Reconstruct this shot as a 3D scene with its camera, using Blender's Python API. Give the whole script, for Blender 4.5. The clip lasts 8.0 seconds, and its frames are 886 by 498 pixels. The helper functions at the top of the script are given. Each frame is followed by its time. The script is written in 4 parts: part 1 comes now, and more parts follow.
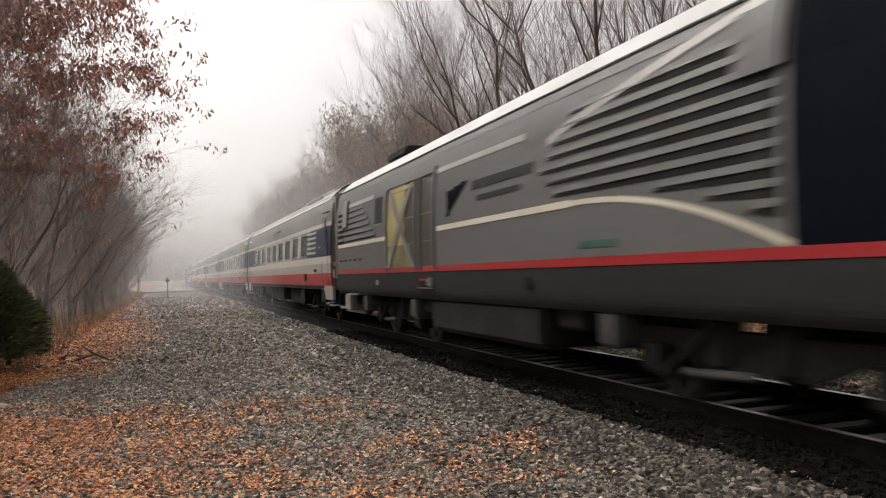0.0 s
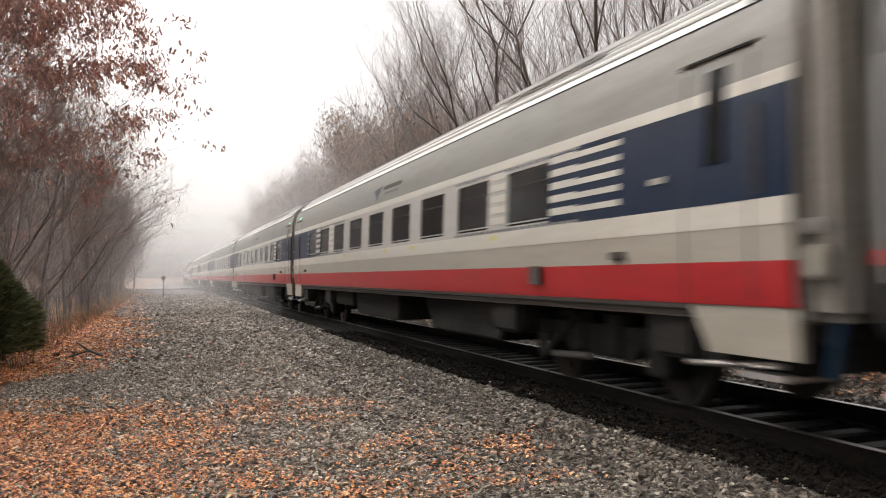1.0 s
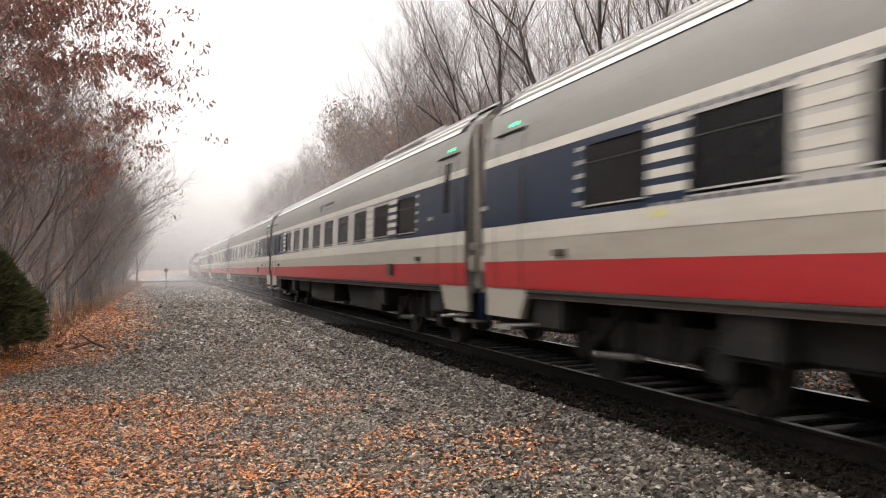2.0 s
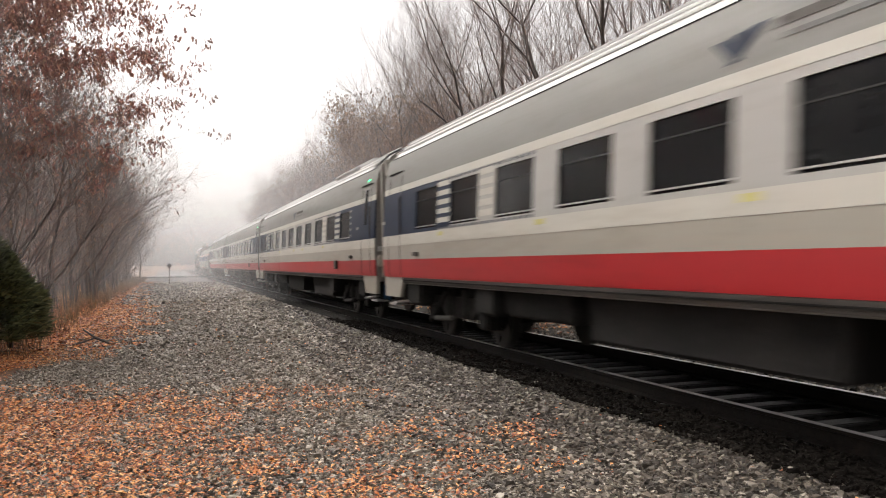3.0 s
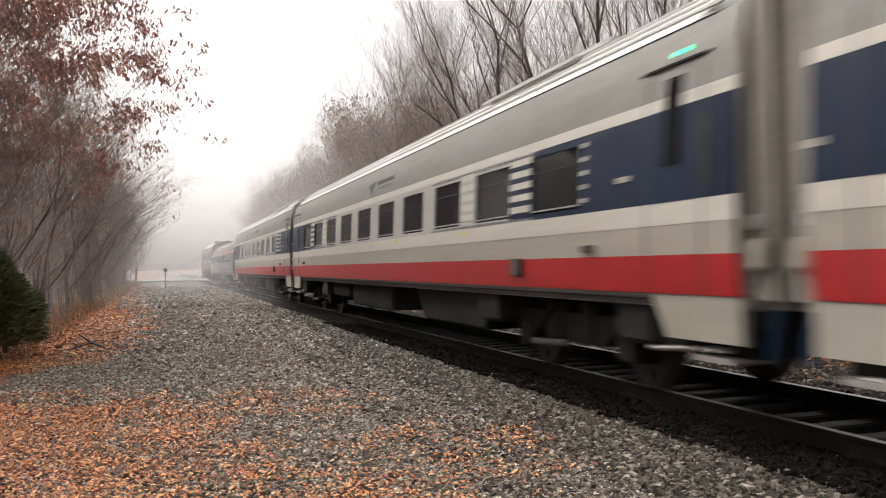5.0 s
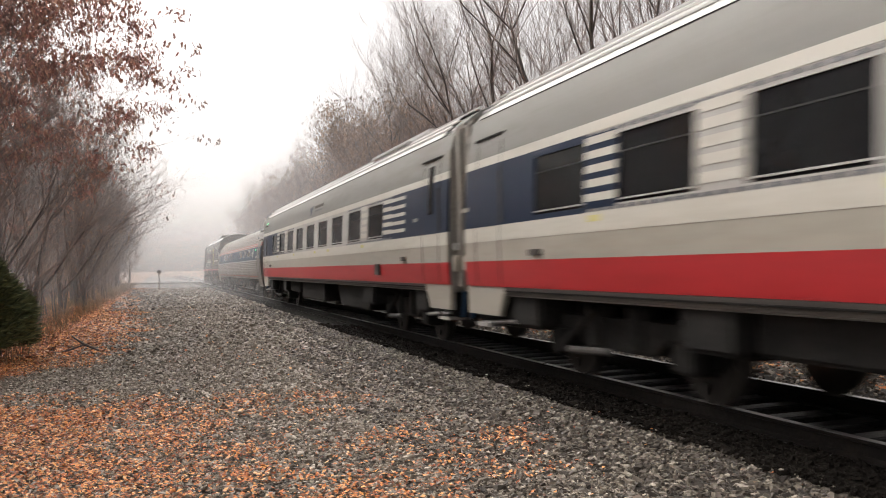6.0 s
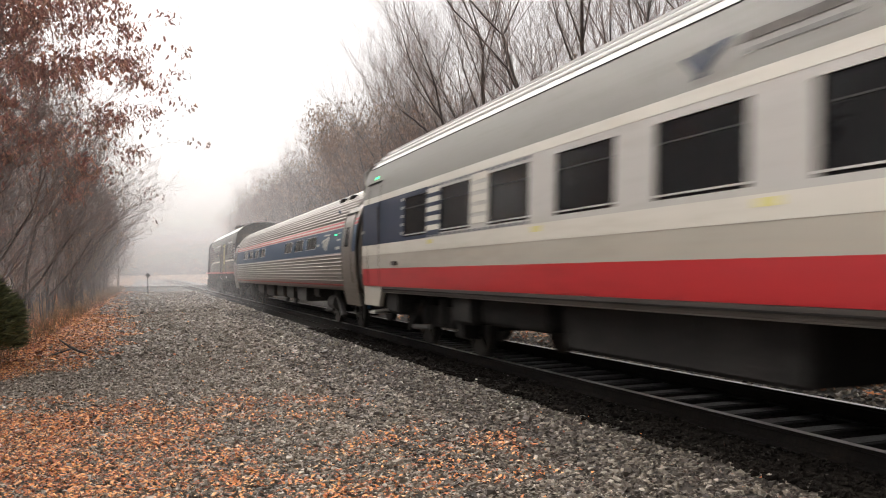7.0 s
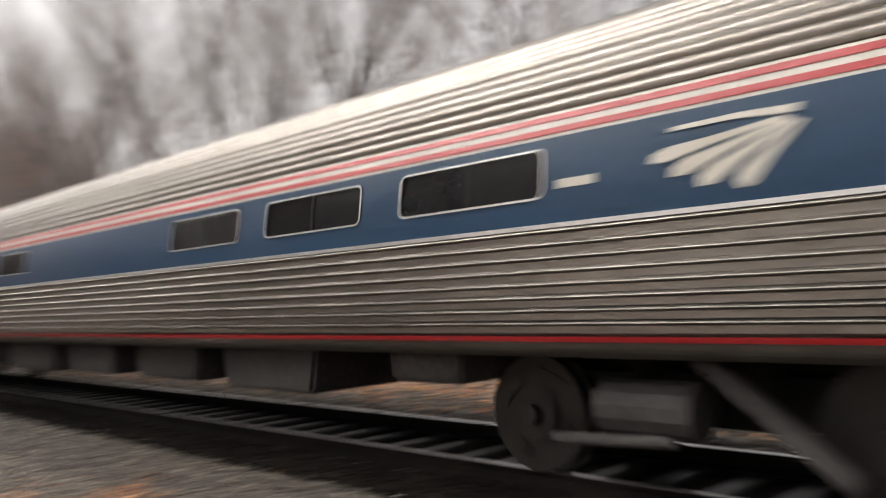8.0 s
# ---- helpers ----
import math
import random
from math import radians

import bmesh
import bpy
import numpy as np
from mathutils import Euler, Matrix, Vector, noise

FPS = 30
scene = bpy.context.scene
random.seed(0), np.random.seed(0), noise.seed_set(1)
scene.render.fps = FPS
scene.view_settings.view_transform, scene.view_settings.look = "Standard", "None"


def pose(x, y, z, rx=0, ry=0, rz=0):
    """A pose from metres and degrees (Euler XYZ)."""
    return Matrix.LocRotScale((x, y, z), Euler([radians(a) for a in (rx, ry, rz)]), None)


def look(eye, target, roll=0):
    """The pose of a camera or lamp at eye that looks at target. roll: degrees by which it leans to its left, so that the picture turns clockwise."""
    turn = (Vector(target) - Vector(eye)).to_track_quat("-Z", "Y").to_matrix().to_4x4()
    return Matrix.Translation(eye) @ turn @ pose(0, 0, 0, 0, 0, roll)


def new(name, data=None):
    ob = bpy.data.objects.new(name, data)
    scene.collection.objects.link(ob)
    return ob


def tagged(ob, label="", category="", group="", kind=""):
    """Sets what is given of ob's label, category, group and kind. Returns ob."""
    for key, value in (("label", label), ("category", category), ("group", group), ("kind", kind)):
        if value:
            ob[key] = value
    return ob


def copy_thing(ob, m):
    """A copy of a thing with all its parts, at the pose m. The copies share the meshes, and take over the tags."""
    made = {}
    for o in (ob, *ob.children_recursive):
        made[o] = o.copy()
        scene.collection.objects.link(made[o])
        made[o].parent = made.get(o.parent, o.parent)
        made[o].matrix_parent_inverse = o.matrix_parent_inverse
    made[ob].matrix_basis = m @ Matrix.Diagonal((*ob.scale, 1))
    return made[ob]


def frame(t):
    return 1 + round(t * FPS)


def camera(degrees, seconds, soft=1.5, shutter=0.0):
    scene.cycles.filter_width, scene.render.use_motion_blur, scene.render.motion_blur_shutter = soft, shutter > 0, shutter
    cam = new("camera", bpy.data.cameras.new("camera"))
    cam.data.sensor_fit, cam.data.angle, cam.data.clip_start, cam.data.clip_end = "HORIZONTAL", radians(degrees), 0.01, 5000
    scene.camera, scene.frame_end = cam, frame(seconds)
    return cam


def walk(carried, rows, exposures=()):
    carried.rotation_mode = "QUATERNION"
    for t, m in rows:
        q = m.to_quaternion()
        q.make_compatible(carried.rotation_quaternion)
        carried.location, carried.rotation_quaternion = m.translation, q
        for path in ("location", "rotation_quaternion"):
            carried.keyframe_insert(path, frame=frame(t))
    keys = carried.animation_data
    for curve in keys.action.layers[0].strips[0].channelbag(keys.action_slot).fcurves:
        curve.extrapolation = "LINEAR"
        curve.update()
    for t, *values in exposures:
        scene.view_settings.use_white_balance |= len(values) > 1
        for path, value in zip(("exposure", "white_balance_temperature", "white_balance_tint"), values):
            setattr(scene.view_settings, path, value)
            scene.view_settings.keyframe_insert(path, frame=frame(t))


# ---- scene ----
# The camera stands by the line, held by hand, and swings round with the train at the end.
EYE = (0.0, 0.0, 1.54)
PATH = [  # seconds, pitch, roll, yaw
    (0, 1.54, 1.90, -18.87), (0.5, 1.85, 1.50, -19.08), (1, 1.66, 1.00, -19.13), (1.5, 1.43, 0.80, -19.03),
    (3, 0.85, 0.90, -18.76), (3.5, 0.82, 1.00, -18.81), (4, 0.94, 1.00, -18.81), (4.5, 1.06, 1.00, -18.87),
    (6, 1.16, 1.20, -19.41), (6.5, 1.31, 1.10, -19.67), (7, 1.46, 1.00, -20.1), (7.3, 1.70, 1.18, -20.8), (7.4, 1.85, 1.28, -21.75), (7.5, 2.00, 1.40, -23.55),
    (7.6, 2.30, 1.55, -25.97), (7.7, 2.51, 1.75, -29.26), (7.8, 2.55, 1.95, -31.87), (7.9, 2.79, 2.20, -36.84),
    (8.0, 3.25, 2.50, -45.26)]
cam = camera(57.0, 8.0, 1.05, 0.4)
walk(cam, [(t, pose(*EYE, 90 + p, r, y)) for t, p, r, y in PATH],
     [(0.0, 0.3, 6800, 12), (0.3, 0.58, 6800, 12), (0.6, 0.68, 6800, 12), (7.4, 0.68, 6800, 12), (8.0, 0.6, 6800, 12)])
scene.cycles.transparent_max_bounces = 80

# ---- light: a foggy overcast sky ----
TRACK, RAIL = 5.95, 0.12        # the line's middle, and the height of the rail tops
RIDE = 0.10                     # how far the car bodies stand above their bogies' own measure
world = bpy.data.worlds.new("overcast_sky")
scene.world = world
world.use_nodes = True
wn, wl = world.node_tree.nodes, world.node_tree.links
sky = wn.new("ShaderNodeTexSky")
sky.sky_type, sky.sun_disc = "NISHITA", False
sky.sun_elevation, sky.sun_rotation = radians(48), radians(-32)
sky.air_density, sky.dust_density, sky.ozone_density = 1.0, 6.0, 1.0
grey = wn.new("ShaderNodeHueSaturation")
grey.inputs["Saturation"].default_value = 0.12
wl.new(sky.outputs[0], grey.inputs["Color"])
wl.new(grey.outputs[0], wn["Background"].inputs[0])
wn["Background"].inputs[1].default_value = 0.15
sun = new("sun", bpy.data.lights.new("sun", "SUN"))
sun.data.energy, sun.data.angle, sun.data.color = 0.5, radians(50), (1.0, 0.97, 0.94)
sun.matrix_world = look((-10.6, 17.0, 22.2), (0, 0, 0))


# ---- materials ----
def nodes_of(m):
    m.use_nodes = True
    return m.node_tree.nodes, m.node_tree.links, m.node_tree.nodes["Principled BSDF"]


def mat(name, colours, rough=0.6, metal=0.0, scale=3.0, fine=40.0, bump=0.0, spread=0.25, random_by="", spec=0.5, stretch=(1, 1, 1), coat=0.0):
    """A surface whose colour runs through the given ones by noise at two scales."""
    m = bpy.data.materials.new(name)
    n, l, b = nodes_of(m)
    co = n.new("ShaderNodeTexCoord")
    mp = n.new("ShaderNodeMapping")
    mp.inputs["Scale"].default_value = stretch
    l.new(co.outputs["Object"], mp.inputs[0])
    big, small = n.new("ShaderNodeTexNoise"), n.new("ShaderNodeTexNoise")
    big.inputs["Scale"].default_value, small.inputs["Scale"].default_value = scale, fine
    big.inputs["Detail"].default_value, small.inputs["Detail"].default_value = 6, 4
    for t in (big, small):
        l.new(mp.outputs[0], t.inputs["Vector"])
    mix = n.new("ShaderNodeMath")
    mix.operation = "MULTIPLY_ADD"
    mix.inputs[1].default_value = 0.4
    l.new(small.outputs[0], mix.inputs[0])
    half = n.new("ShaderNodeMath")
    half.operation = "MULTIPLY"
    half.inputs[1].default_value = 0.6
    l.new(big.outputs[0], half.inputs[0])
    l.new(half.outputs[0], mix.inputs[2])
    value = mix.outputs[0]
    if random_by:
        if random_by == "island":
            src = n.new("ShaderNodeNewGeometry").outputs["Random Per Island"]
        else:
            src = n.new("ShaderNodeObjectInfo").outputs["Random"]
        add = n.new("ShaderNodeMath")
        add.operation = "MULTIPLY_ADD"
        add.inputs[1].default_value = 0.3
        l.new(value, add.inputs[0])
        sc = n.new("ShaderNodeMath")
        sc.operation = "MULTIPLY"
        sc.inputs[1].default_value = 0.7
        l.new(src, sc.inputs[0])
        l.new(sc.outputs[0], add.inputs[2])
        value, lo, hi = add.outputs[0], 0.08, 0.92
    else:
        lo, hi = 0.5 - spread, 0.5 + spread
    ramp = n.new("ShaderNodeValToRGB")
    els = ramp.color_ramp.elements
    while len(els) < len(colours):
        els.new(0.5)
    for i, c in enumerate(colours):
        els[i].position = lo + (hi - lo) * i / max(1, len(colours) - 1)
        els[i].color = (*c, 1)
    l.new(value, ramp.inputs[0])
    l.new(ramp.outputs[0], b.inputs["Base Color"])
    b.inputs["Metallic"].default_value = metal
    b.inputs["Specular IOR Level"].default_value = spec
    b.inputs["Coat Weight"].default_value = coat
    rr = n.new("ShaderNodeMapRange")
    rr.inputs[3].default_value, rr.inputs[4].default_value = max(0.02, rough - 0.1), min(1, rough + 0.1)
    l.new(big.outputs[0], rr.inputs[0])
    l.new(rr.outputs[0], b.inputs["Roughness"])
    if bump:
        bp = n.new("ShaderNodeBump")
        bp.inputs["Strength"].default_value, bp.inputs["Distance"].default_value = bump, 0.02
        l.new(small.outputs[0], bp.inputs["Height"])
        l.new(bp.outputs[0], b.inputs["Normal"])
    return m


def glow(name, colour, strength):
    m = bpy.data.materials.new(name)
    n, l, b = nodes_of(m)
    b.inputs["Base Color"].default_value = (*colour, 1)
    b.inputs["Emission Color"].default_value = (*colour, 1)
    b.inputs["Emission Strength"].default_value = strength
    return m


def grime(c, k=0.82):
    return [tuple(v * k * w for v, w in zip(c, (1, 0.98, 0.94))), c, tuple(min(1, v * 1.06) for v in c)]


LONG = (1.0, 0.15, 1.0)   # streaks that run along a car
M = {
    "silver": mat("silver_grey_paint", grime((0.215, 0.214, 0.20)), 0.55, 0.0, 0.8, 9, 0.0, 0.2, stretch=LONG, spec=0.3),
    "white": mat("off_white_paint", grime((0.50, 0.485, 0.43)), 0.4, 0, 0.8, 9, 0, 0.2, stretch=LONG),
    "beige": mat("warm_grey_paint", grime((0.33, 0.31, 0.265)), 0.4, 0, 0.8, 9, 0, 0.2, stretch=LONG),
    "red": mat("red_paint", grime((0.36, 0.016, 0.020)), 0.4, 0, 0.8, 9, 0, 0.2, stretch=LONG),
    "blue": mat("dark_blue_paint", grime((0.0065, 0.017, 0.041)), 0.4, 0, 0.8, 9, 0, 0.2, stretch=LONG, spec=0.22),
    "pillar": mat("pale_pillar_paint", grime((0.37, 0.362, 0.34)), 0.45, 0, 0.8, 9, 0, 0.2, stretch=LONG),
    # gold mesh in a brighter copy: the lit interior is put into its colour
    "lit_gold": mat("lit_gold_mesh", [(0.20, 0.165, 0.055), (0.40, 0.335, 0.11), (0.60, 0.52, 0.2)], 0.5, 0.2, 1.4, 40, 0.2),
    "teal": mat("dull_green_plate", [(0.02, 0.08, 0.055), (0.035, 0.12, 0.085)], 0.5, 0, 4, 30),
    "roof": mat("pale_roof_paint", grime((0.50, 0.50, 0.49)), 0.45, 0, 0.8, 12, 0, 0.2),
    "sill": mat("dirty_brown_grey_sill", [(0.03, 0.026, 0.022), (0.055, 0.047, 0.04), (0.085, 0.075, 0.064)], 0.7, 0, 1.5, 20, 0.1),
    "under": mat("sooty_underframe_steel", [(0.008, 0.0078, 0.0075), (0.017, 0.016, 0.015), (0.036, 0.033, 0.03)], 0.85, 0, 1.5, 18, 0.2, spec=0.15),
    "bellows": mat("dusty_grey_rubber", [(0.12, 0.113, 0.1), (0.2, 0.186, 0.166), (0.3, 0.28, 0.25)], 0.8, 0, 1.2, 14, 0.2),
    "glass": mat("dark_tinted_glass", [(0.006, 0.007, 0.008), (0.012, 0.013, 0.014)], 0.12, 0, 2, 10, 0, 0.2, spec=0.22),
    "trim": mat("bright_metal_trim", [(0.45, 0.45, 0.44), (0.6, 0.6, 0.58)], 0.35, 0.7, 3, 20),
    "yellow": mat("faded_yellow_plate", [(0.45, 0.42, 0.14), (0.58, 0.54, 0.24)], 0.6, 0, 4, 30),
    "rubber": mat("black_rubber", [(0.008, 0.008, 0.008), (0.02, 0.02, 0.02)], 0.8, 0, 4, 30),
    "steel": mat("worn_bright_steel", [(0.35, 0.34, 0.33), (0.55, 0.54, 0.52)], 0.3, 0.9, 3, 30),
    "wheel": mat("oiled_wheel_steel", [(0.012, 0.011, 0.010), (0.05, 0.045, 0.04)], 0.5, 0.5, 5, 30, 0.1),
    "loco": mat("mid_grey_locomotive_paint", grime((0.128, 0.127, 0.122)), 0.5, 0, 0.8, 9, 0, 0.2, stretch=LONG, spec=0.25),
    "loco_low": mat("dark_grey_skirt_paint", grime((0.021, 0.022, 0.0215)), 0.65, 0, 0.8, 9, 0, 0.2, stretch=LONG, spec=0.2),
    "navy": mat("navy_cab_paint", grime((0.0035, 0.005, 0.010)), 0.7, 0, 0.8, 9, 0, 0.2, spec=0.03),
    "cream": mat("cream_stripe_paint", grime((0.66, 0.62, 0.50)), 0.4, 0, 0.8, 9, 0, 0.2),
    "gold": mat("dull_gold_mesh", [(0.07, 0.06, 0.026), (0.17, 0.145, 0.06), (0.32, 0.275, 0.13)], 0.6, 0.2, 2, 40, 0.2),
    "brown_mesh": mat("dark_brown_mesh", [(0.02, 0.018, 0.012), (0.042, 0.037, 0.024), (0.075, 0.066, 0.044)], 0.6, 0.1, 2, 40, 0.2),
    "stainless": mat("fluted_stainless_steel", [(0.15, 0.137, 0.12), (0.215, 0.198, 0.175), (0.29, 0.27, 0.24)], 0.38, 0.85, 0.7, 25, 0.05, 0.22, stretch=LONG),
    "gear": mat("grey_grimy_running_gear", [(0.02, 0.0195, 0.018), (0.045, 0.042, 0.04), (0.085, 0.08, 0.073)], 0.7, 0, 1.5, 18, 0.2, spec=0.3),
    "amblue": mat("mid_blue_stripe_paint", grime((0.010, 0.040, 0.085)), 0.4, 0, 0.8, 9, 0, 0.2, stretch=LONG, spec=0.25),
    "rust": mat("rusty_rail_side", [(0.004, 0.0035, 0.003), (0.009, 0.007, 0.006), (0.018, 0.013, 0.010)], 0.85, 0, 3, 25, 0.3, spec=0.15),
    "tie": mat("weathered_sleeper_wood", [(0.011, 0.0103, 0.0096), (0.023, 0.0217, 0.0204), (0.05, 0.048, 0.045)], 0.45, 0, 2, 22, 0.5, random_by="object", stretch=(0.3, 3, 1)),
    "gravel": mat("grey_ballast_bed", [(0.018, 0.0155, 0.013), (0.05, 0.043, 0.036), (0.10, 0.088, 0.074)], 0.75, 0, 0.6, 28, 1.0),
    "stone": mat("wet_grey_stone", [(0.05, 0.039, 0.030), (0.135, 0.108, 0.083), (0.21, 0.17, 0.13), (0.31, 0.262, 0.205), (0.62, 0.56, 0.46)], 0.5, 0, 3, 30, 0.4, random_by="island"),
    # trackside stones: the train's shade is put into this darker colour
    "stone_shaded": mat("damp_shaded_stone", [(0.022, 0.017, 0.013), (0.052, 0.041, 0.032), (0.092, 0.074, 0.058), (0.15, 0.126, 0.1), (0.42, 0.37, 0.30)], 0.55, 0, 3, 30, 0.4, random_by="island"),
    "soil": mat("leafy_forest_soil", [(0.06, 0.035, 0.022), (0.16, 0.08, 0.038), (0.28, 0.15, 0.065)], 0.85, 0, 0.5, 20, 0.8),
    "litter": mat("fallen_russet_leaves", [(0.075, 0.032, 0.02), (0.22, 0.07, 0.032), (0.45, 0.135, 0.05), (0.70, 0.24, 0.062), (0.86, 0.42, 0.14), (0.8, 0.56, 0.36)], 0.6, 0, 8, 40, 0, random_by="island"),
    "leaf": mat("dry_red_brown_leaves", [(0.25, 0.13, 0.115), (0.40, 0.195, 0.165), (0.52, 0.29, 0.225), (0.6, 0.39, 0.28)], 0.6, 0, 8, 40, 0, random_by="island"),
    "leaf_pale": mat("dry_tan_leaves", [(0.20, 0.125, 0.09), (0.31, 0.205, 0.145), (0.40, 0.29, 0.21)], 0.7, 0, 8, 40, 0, random_by="island"),
    "bark": mat("damp_grey_bark", [(0.06, 0.051, 0.046), (0.115, 0.10, 0.09), (0.19, 0.17, 0.155)], 0.85, 0, 2, 16, 0.6, stretch=(1, 1, 0.2)),
    "twig": mat("brown_grey_twigs", [(0.13, 0.105, 0.094), (0.23, 0.185, 0.166), (0.31, 0.258, 0.232)], 0.8, 0, 3, 20),
    "needle": mat("dark_evergreen_needles", [(0.05, 0.06, 0.03), (0.12, 0.14, 0.06), (0.26, 0.255, 0.11)], 0.7, 0, 3, 30, 0, random_by="island"),
    "grass": mat("dead_tan_grass", [(0.16, 0.10, 0.055), (0.28, 0.19, 0.11), (0.36, 0.27, 0.17)], 0.8, 0, 3, 30, 0, random_by="island"),
    # near-black brown for the bed and stones under and beside the rails
    "near_black": mat("near_black_ballast", [(0.005, 0.004, 0.0033), (0.0105, 0.0085, 0.007), (0.026, 0.021, 0.017)], 0.9, 0, 0.8, 26, 1.0, spec=0.08),
    "road": mat("wet_pale_asphalt", [(0.10, 0.10, 0.10), (0.16, 0.16, 0.16)], 0.18, 0, 0.5, 20, 0.05, spec=0.6),
    "green": glow("green_signal_light", (0.02, 0.8, 0.3), 2.2),
}


# ---- building helpers ----
def mesh_of(name, verts, faces, material, smooth=False):
    me = bpy.data.meshes.new(name)
    me.from_pydata(verts, [], faces)
    me.materials.append(material)
    if smooth:
        me.polygons.foreach_set("use_smooth", [True] * len(me.polygons))
    me.update()
    return me


def part(name, bm, material, parent=None, label="", smooth=False):
    """One mesh object out of a bmesh, under a thing or a part."""
    bmesh.ops.recalc_face_normals(bm, faces=bm.faces)
    me = bpy.data.meshes.new(name)
    bm.to_mesh(me)
    bm.free()
    me.materials.append(material)
    if smooth:
        me.polygons.foreach_set("use_smooth", [True] * len(me.polygons))
    ob = new(name, me)
    if parent is not None:
        ob.parent = parent
    if label:
        tagged(ob, label)
    return ob


def box(x0, x1, y0, y1, z0, z1, bevel=0.0, bm=None):
    bm = bm or bmesh.new()
    m = Matrix.LocRotScale(((x0 + x1) / 2, (y0 + y1) / 2, (z0 + z1) / 2), None, (abs(x1 - x0), abs(y1 - y0), abs(z1 - z0)))
    r = bmesh.ops.create_cube(bm, size=1, matrix=m)
    if bevel:
        edges = {e for v in r["verts"] for e in v.link_edges}
        bmesh.ops.bevel(bm, geom=list(edges), offset=bevel, segments=2, affect="EDGES")
    return bm


def cyl(radius, length, m, n=20, bm=None, r2=None):
    bm = bm or bmesh.new()
    bmesh.ops.create_cone(bm, cap_ends=True, segments=n, radius1=radius, radius2=radius if r2 is None else r2, depth=length, matrix=m)
    return bm


def sweep(profile, y0, y1, thick=0.0, steps=1, bm=None):
    """A strip of cross-section points (x, z) drawn along y; thick gives it depth inward (towards x = 0)."""
    bm = bm or bmesh.new()
    ys = [y0 + (y1 - y0) * i / steps for i in range(steps + 1)]
    outer = [[bm.verts.new((x, y, z)) for x, z in profile] for y in ys]
    for a, b in zip(outer, outer[1:]):
        for i in range(len(profile) - 1):
            bm.faces.new((a[i], a[i + 1], b[i + 1], b[i]))
    if thick:
        inner = [[bm.verts.new((x - math.copysign(thick, x), y, z)) for x, z in profile] for y in (y0, y1)]
        a, b = inner
        for i in range(len(profile) - 1):
            bm.faces.new((a[i + 1], a[i], b[i], b[i + 1]))
            bm.faces.new((outer[0][i + 1], outer[0][i], a[i], a[i + 1]))
            bm.faces.new((outer[-1][i], outer[-1][i + 1], b[i + 1], b[i]))
        for k in (0, -1):
            bm.faces.new((outer[0][k], outer[-1][k], b[k], a[k])) if steps == 1 else None
    return bm


def prism(points, y0, y1, bm=None):
    """A closed cross-section (x, z) drawn along y, with its ends."""
    bm = bm or bmesh.new()
    a = [bm.verts.new((x, y0, z)) for x, z in points]
    b = [bm.verts.new((x, y1, z)) for x, z in points]
    n = len(points)
    for i in range(n):
        bm.faces.new((a[i], a[(i + 1) % n], b[(i + 1) % n], b[i]))
    bm.faces.new(a)
    bm.faces.new(b[::-1])
    return bm


def rounded(points, n=5):
    """A smoother run of cross-section points through the given ones."""
    out = []
    for i in range(len(points) - 1):
        p0, p1, p2, p3 = (Vector(points[min(max(k, 0), len(points) - 1)]) for k in (i - 1, i, i + 1, i + 2))
        for k in range(n):
            t = k / n
            q = 0.5 * ((2 * p1) + (p2 - p0) * t + (2 * p0 - 5 * p1 + 4 * p2 - p3) * t * t + (3 * p1 - p0 - 3 * p2 + p3) * t ** 3)
            out.append((q.x, q.y))
    return out + [tuple(points[-1])]


def side_at(profile, z):
    """Half width of a car's side at the height z."""
    for (xa, za), (xb, zb) in zip(profile, profile[1:]):
        if za <= z <= zb:
            return xa + (xb - xa) * (z - za) / (zb - za)
    return profile[-1][0]


def band(profile, z0, z1, out, sgn):
    """The stretch of a side between two heights, a little outside it."""
    zs = sorted({z0, z1, *[z for _, z in profile if z0 < z < z1]})
    return [(sgn * (side_at(profile, z) + out), z) for z in zs]


def rounded_rect(y0, y1, z0, z1, r, n=5):
    """A closed run of (y, z) points round a rectangle with rounded corners."""
    out = []
    for cy, cz, a0 in ((y1 - r, z1 - r, 0), (y0 + r, z1 - r, 90), (y0 + r, z0 + r, 180), (y1 - r, z0 + r, 270)):
        out += [(cy + r * math.cos(radians(a0 + 90 * i / n)), cz + r * math.sin(radians(a0 + 90 * i / n))) for i in range(n + 1)]
    return out


def side_ring(profile, sgn, outer, inner, out):
    """A flat ring between two closed runs of (y, z) points, lying on a car's side."""
    bm = bmesh.new()
    a, b = ([bm.verts.new((sgn * (side_at(profile, z) + out), y, z)) for y, z in pts] for pts in (outer, inner))
    for i in range(len(a)):
        j = (i + 1) % len(a)
        bm.faces.new((a[i], a[j], b[j], b[i]))
    bmesh.ops.solidify(bm, geom=list(bm.faces), thickness=0.006)
    return bm


# ---- the train: shared running gear ----
WHEELS = []


